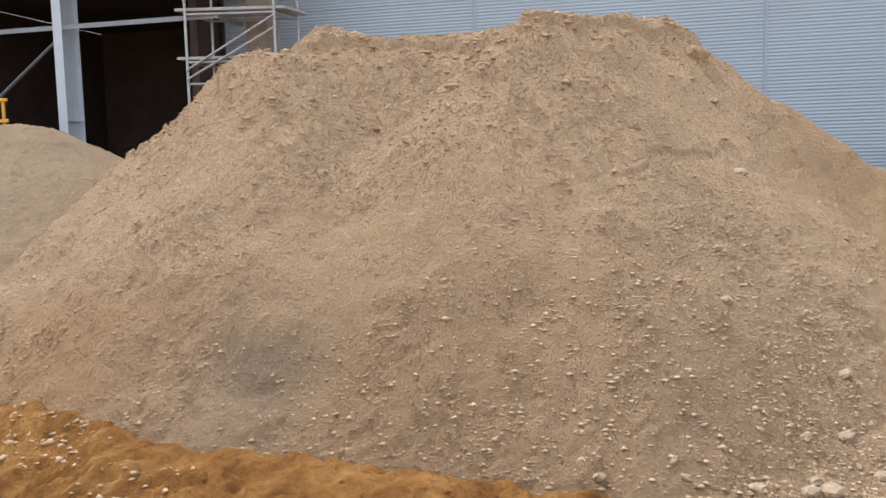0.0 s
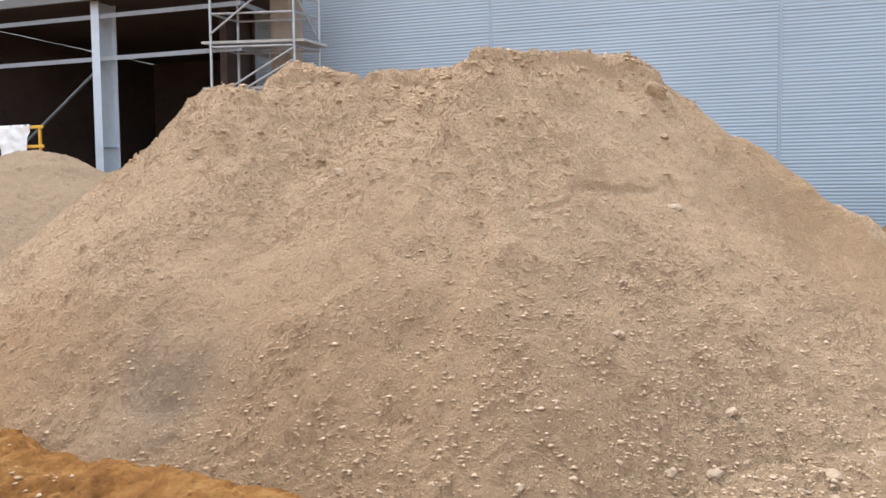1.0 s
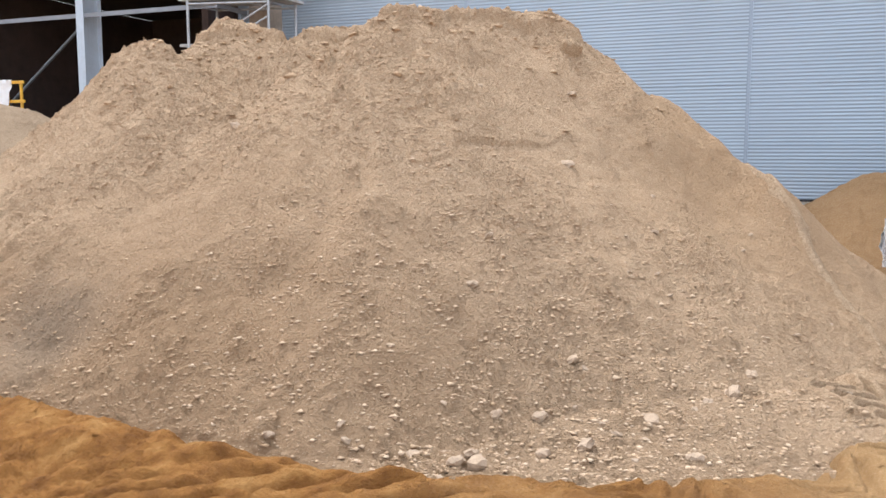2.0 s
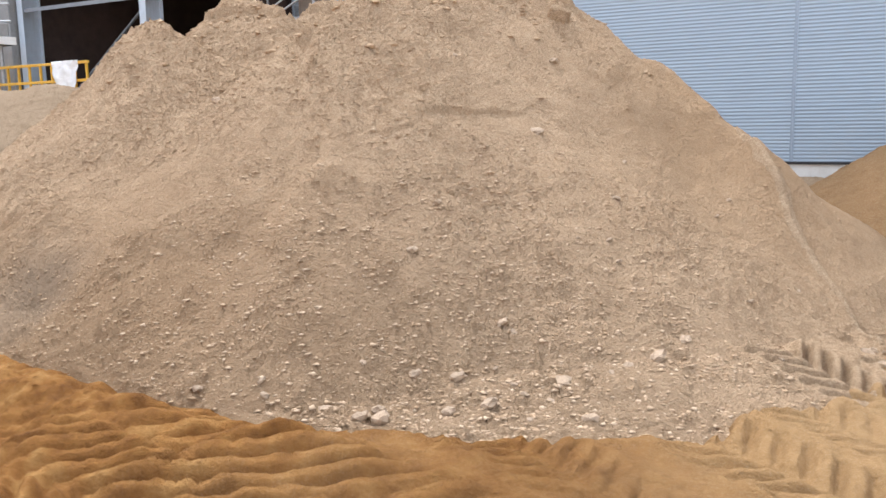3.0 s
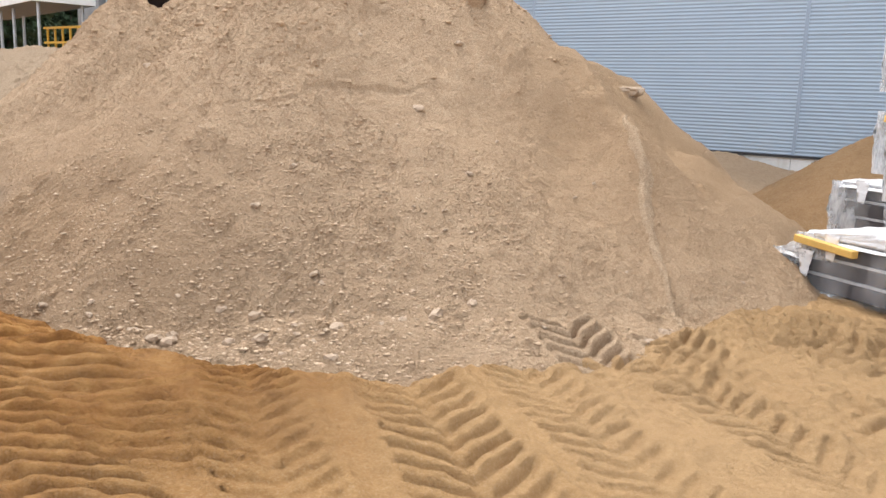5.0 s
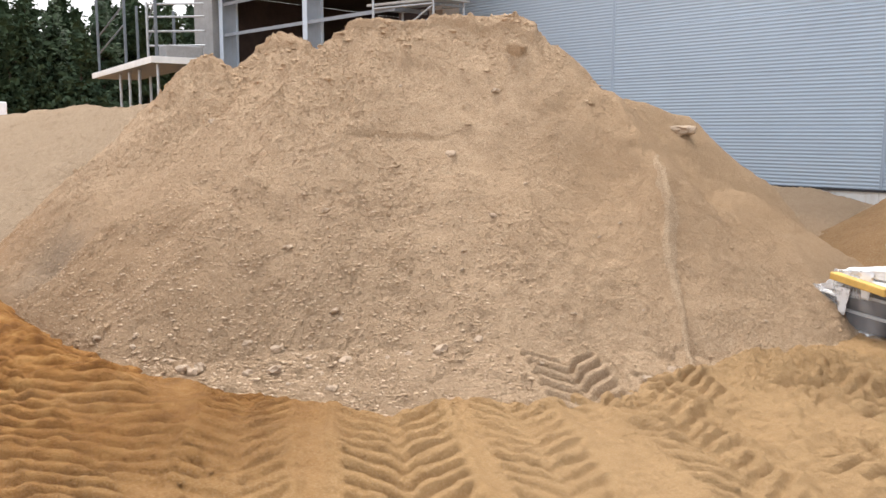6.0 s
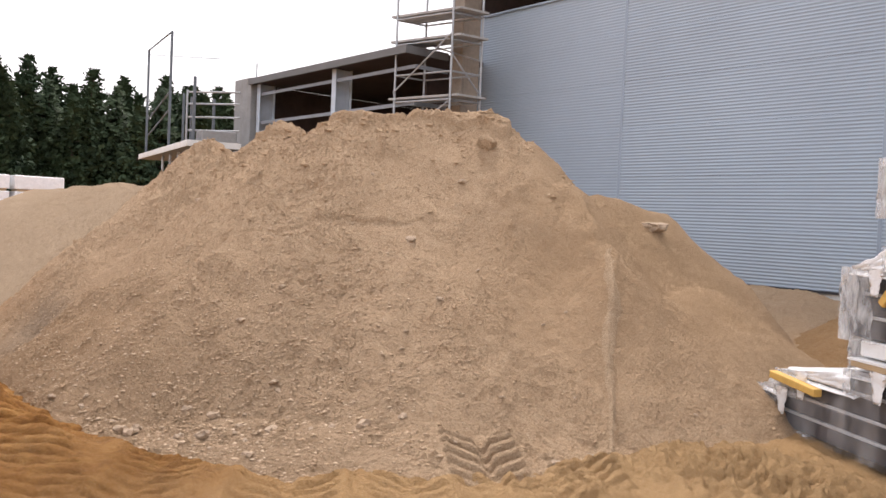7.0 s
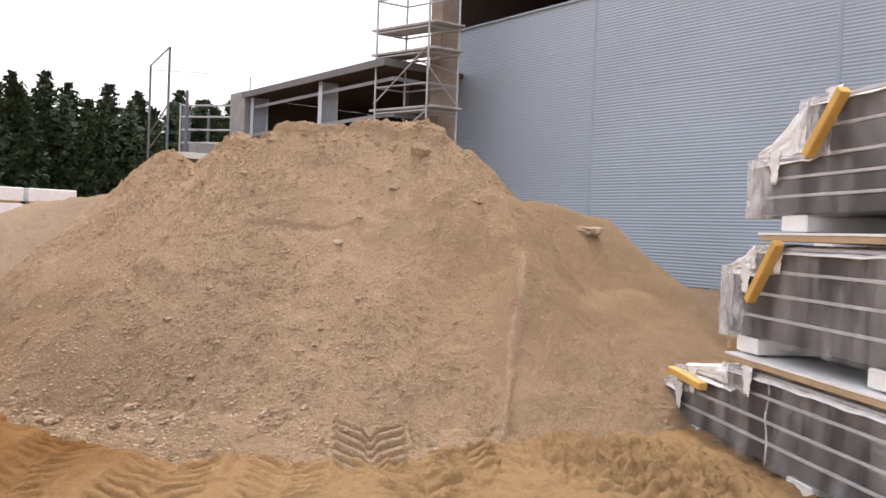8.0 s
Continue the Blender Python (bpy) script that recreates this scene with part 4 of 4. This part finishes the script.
kinds = [(crown_mesh(11 + k, h, w), trunk_mesh(h * 0.97)) for k, (h, w) in enumerate(((8.9, 2.4), (8.2, 2.3), (9.3, 2.7)))]
rng = random.Random(4)
for k in range(30):
    crown, trunk = kinds[k % 3]
    tr = thing("conifer", "dark green conifer in a dense row", "tree", (-38 + rng.uniform(-1.5, 1.5), 2.0 + 1.0 * k + rng.uniform(-0.3, 0.3), 0.0), rng.uniform(0, 360), "row of conifers")
    s = rng.uniform(0.80, 0.97)
    tr.scale = (s, s, s)
    for name, me in (("crown", crown), ("trunk", trunk)):
        ob = new(name, me)
        ob.parent = tr
for k in range(26):
    crown, trunk = kinds[(k + 1) % 3]
    tr = thing("conifer", "dark green conifer in a dense row", "tree", (-42 + rng.uniform(-1, 1), 1.0 + 1.25 * k, 0.0), rng.uniform(0, 360), "row of conifers")
    for name, me in (("crown", crown), ("trunk", trunk)):
        ob = new(name, me)
        ob.parent = tr


# ---- stones and clods ----
def ball(seed):
    """A lumpy, angular eight-sided fragment of about unit radius."""
    rng = random.Random(seed)
    co = np.array([(1, 0, 0), (0, 1, 0), (-1, 0, 0), (0, -1, 0), (0, 0, 1), (0, 0, -1)], float)
    co *= np.array([[rng.uniform(0.5, 1.45)] for _ in co])
    co += np.array([[rng.uniform(-0.3, 0.3) for _ in range(3)] for _ in co])
    co[:, 2] *= 0.5
    return co, np.array([(0, 1, 4), (1, 2, 4), (2, 3, 4), (3, 0, 4), (1, 0, 5), (2, 1, 5), (3, 2, 5), (0, 3, 5)])


BALLS = [ball(k) for k in range(12)]
nprng = np.random.default_rng(7)


def clods(name, count, x0, x1, y0, y1, high, chance, sizes, material, label):
    x, y = nprng.uniform(x0, x1, count * 4), nprng.uniform(y0, y1, count * 4)
    keep = (nprng.random(len(x)) < chance(x, y))
    x, y = x[keep][:count], y[keep][:count]
    z = high(x, y)
    size = sizes[0] + (sizes[1] - sizes[0]) * nprng.random(len(x)) ** 4
    verts, faces, base = [], [], 0
    turn = nprng.uniform(0, 6.28, len(x))
    for k in range(len(x)):
        co, fc = BALLS[k % 12]
        c, s = math.cos(turn[k]), math.sin(turn[k])
        p = co * size[k]
        verts.append(np.stack([p[:, 0] * c - p[:, 1] * s + x[k], p[:, 0] * s + p[:, 1] * c + y[k], p[:, 2] * 0.8 + z[k] - size[k] * 0.08], -1))
        faces.append(fc + base)
        base += len(co)
    co, tri = np.concatenate(verts), np.concatenate(faces)
    me = bpy.data.meshes.new(name)
    me.vertices.add(len(co))
    me.vertices.foreach_set("co", co.astype(np.float32).ravel())
    me.loops.add(tri.size)
    me.loops.foreach_set("vertex_index", tri.astype(np.int32).ravel())
    me.polygons.add(len(tri))
    me.polygons.foreach_set("loop_start", np.arange(0, tri.size, 3, dtype=np.int32))
    me.update(calc_edges=True)
    me.materials.append(material)
    return tagged(new(name, me), label, "gravel", kind="stuff")


def on_main(x, y):
    return (main_z(x, y) > ground_z(x, y) + 0.01) * (1.0 - pressed(x, y))


clods("clods", 60000, -5.0, 3.6, 3.4, 8.8, main_z, lambda x, y: on_main(x, y) * np.clip(crusted(x, y), 0, 1) ** 1.5, (0.004, 0.02), CLOD, "small sand clods scattered over the mound")
def crest_crust(x, y):
    z = main_z(x, y)
    return step(1.5, 2.3, z) * (0.15 + 0.85 * step(-0.1, 0.6, fbm(x, y, 0.5, 3, 0.6, 221)))


clods("crust_lumps", 2500, -5.0, 1.2, 5.2, 9.2, main_z, crest_crust, (0.012, 0.05), CLOD, "broken lumps of sand crust along the crest")
clods("pebbles", 7000, -1.4, 3.2, 3.6, 7.4, main_z, lambda x, y: on_main(x, y) * (0.3 + crusted(x, y)) * step(2.2, 0.6, np.hypot((x - 1.0) * 0.8, y - 4.7)), (0.005, 0.026), PEBBLE, "pale pebbles at the mound's toe")
clods("crumbs", 6000, -5, 8, 1.0, 7.5, ground_z, lambda x, y: (main_z(x, y) < ground_z(x, y)) * step(-0.2, 0.6, fbm(x, y, 0.8, 3, 0.6, 211)), (0.004, 0.018), EARTH, "crumbs of orange earth on the ground")

clods("spilled_crumbs", 1800, -5.5, 1.2, 2.9, 4.4, ground_z, lambda x, y: (main_z(x, y) < ground_z(x, y)) * step(-0.6, -2.0, x) * step(-0.1, 0.6, fbm(x, y, 0.6, 3, 0.6, 231)), (0.006, 0.032), CLOD, "pale sand crumbs spilled along the bank")

TRICKLE = m_sand("fresh_sand", (0.36, 0.245, 0.145), (0.505, 0.362, 0.232), (0.61, 0.462, 0.315), 1.0)
TRICKLE.color(TRICKLE.base)
rows = 90
t = np.linspace(0, 1, rows)[:, None]
bx = 3.2 - 1.31 * t + 0.08 * np.sin(t * 5.0) * (1 - t) + 0.03 * fbm(t * 6, t * 0, 1.0, 3, 0.5, 77)
by = 6.42 + 1.62 * t + 0.03 * fbm(t * 6, t * 0 + 5, 1.0, 3, 0.5, 78)
half = 0.028 + 0.055 * t * (1 + 0.8 * fbm(t * 9, t * 0, 1.0, 2, 0.5, 79)) * step(1.05, 0.75, t)
c = np.linspace(-1, 1, 9)[None, :]
gx, gy = bx + half * c * 0.79, by + half * c * 0.61
gz = main_z(gx, gy) - 0.016 + 0.032 * (1 - c * c) + 0.008 * fbm(gx, gy, 0.06, 2, 0.6, 80)
idx = np.arange(rows * 9).reshape(rows, 9)
quads = np.stack([idx[:-1, :-1], idx[:-1, 1:], idx[1:, 1:], idx[1:, :-1]], -1).reshape(-1, 4)
trickle = new("sand_trickle", mesh_of("sand_trickle", np.stack([gx, gy, gz], -1).reshape(-1, 3), quads.tolist(), TRICKLE.m, True))
tagged(trickle, "narrow raised trickle of pale loose sand down the mound", "sand trickle")

stone_meshes = []
for k in range(6):
    bm = bmesh.new()
    bmesh.ops.create_icosphere(bm, subdivisions=2, radius=1.0)
    for v in bm.verts:
        v.co *= 1 + 0.55 * noise.noise(v.co * 1.6 + Vector((k * 9, 0, 0))) + 0.22 * noise.noise(v.co * 3.5 + Vector((0, k * 5, 0)))
        v.co.z *= 0.5
    stone_meshes.append(finish("stone", bm, STONE))
for x, y, r in ((0.68, 3.95, 0.05), (0.78, 3.99, 0.06), (0.73, 4.06, 0.04), (1.26, 4.33, 0.052), (-0.27, 3.74, 0.035), (1.93, 5.25, 0.058), (1.05, 4.25, 0.045), (0.95, 4.55, 0.05)):
    st = new("stone", stone_meshes[int(r * 1000) % 6])
    z = float(np.maximum(main_z(np.array([x]), np.array([y])), ground_z(np.array([x]), np.array([y])))[0])
    st.matrix_basis = Matrix.LocRotScale((x, y, z + r * 0.25), Euler((r * 9, r * 5, r * 80)), (r, r * 0.85, r * 1.2))
    tagged(st, "pale rough lump at the foot of the sand mound", "stone", "stones on the mound")
# a crusted block broken out of the brow
bm = bmesh.new()
bmesh.ops.create_icosphere(bm, subdivisions=3, radius=1.0)
for v in bm.verts:
    v.co = Vector([math.copysign(abs(c) ** 0.6, c) for c in v.co]) * (1 + 0.22 * noise.noise(v.co * 1.7) + 0.1 * noise.noise(v.co * 5))
block = new("sand_block", finish("sand_block", bm, SAND))
block.matrix_basis = Matrix.LocRotScale((0.33, 7.83, float(main_z(np.array([0.33]), np.array([7.83]))[0]) + 0.0), Euler((0.3, 0.5, 0.4)), (0.10, 0.08, 0.085))
tagged(block, "pale crusted block of sand at the mound's brow", "sand block")
made = 0
while made < 45:
    x, y = nprng.uniform(-3.5, 3.6), nprng.uniform(3.6, 7.6)
    low = nprng.random() < 0.75
    xa, ya = np.array([x]), np.array([y])
    zm, zg = float(main_z(xa, ya)[0]), float(ground_z(xa, ya)[0])
    if zm < zg - 0.02 or (low and zm > 0.7) or zm > 2.2:
        continue
    if x < -0.3 and nprng.random() < 0.6:
        continue
    r = 0.018 + 0.042 * nprng.random() ** 2.5
    st = new("stone", stone_meshes[made % 6])
    st.matrix_basis = Matrix.LocRotScale((x, y, zm + r * 0.02), Euler((nprng.uniform(-0.5, 0.5), nprng.uniform(-0.5, 0.5), nprng.uniform(0, 6.3))), (r, r * nprng.uniform(0.7, 1.2), r))
    tagged(st, "pale rough stone lying on the sand mound", "stone", "stones on the mound")
    made += 1
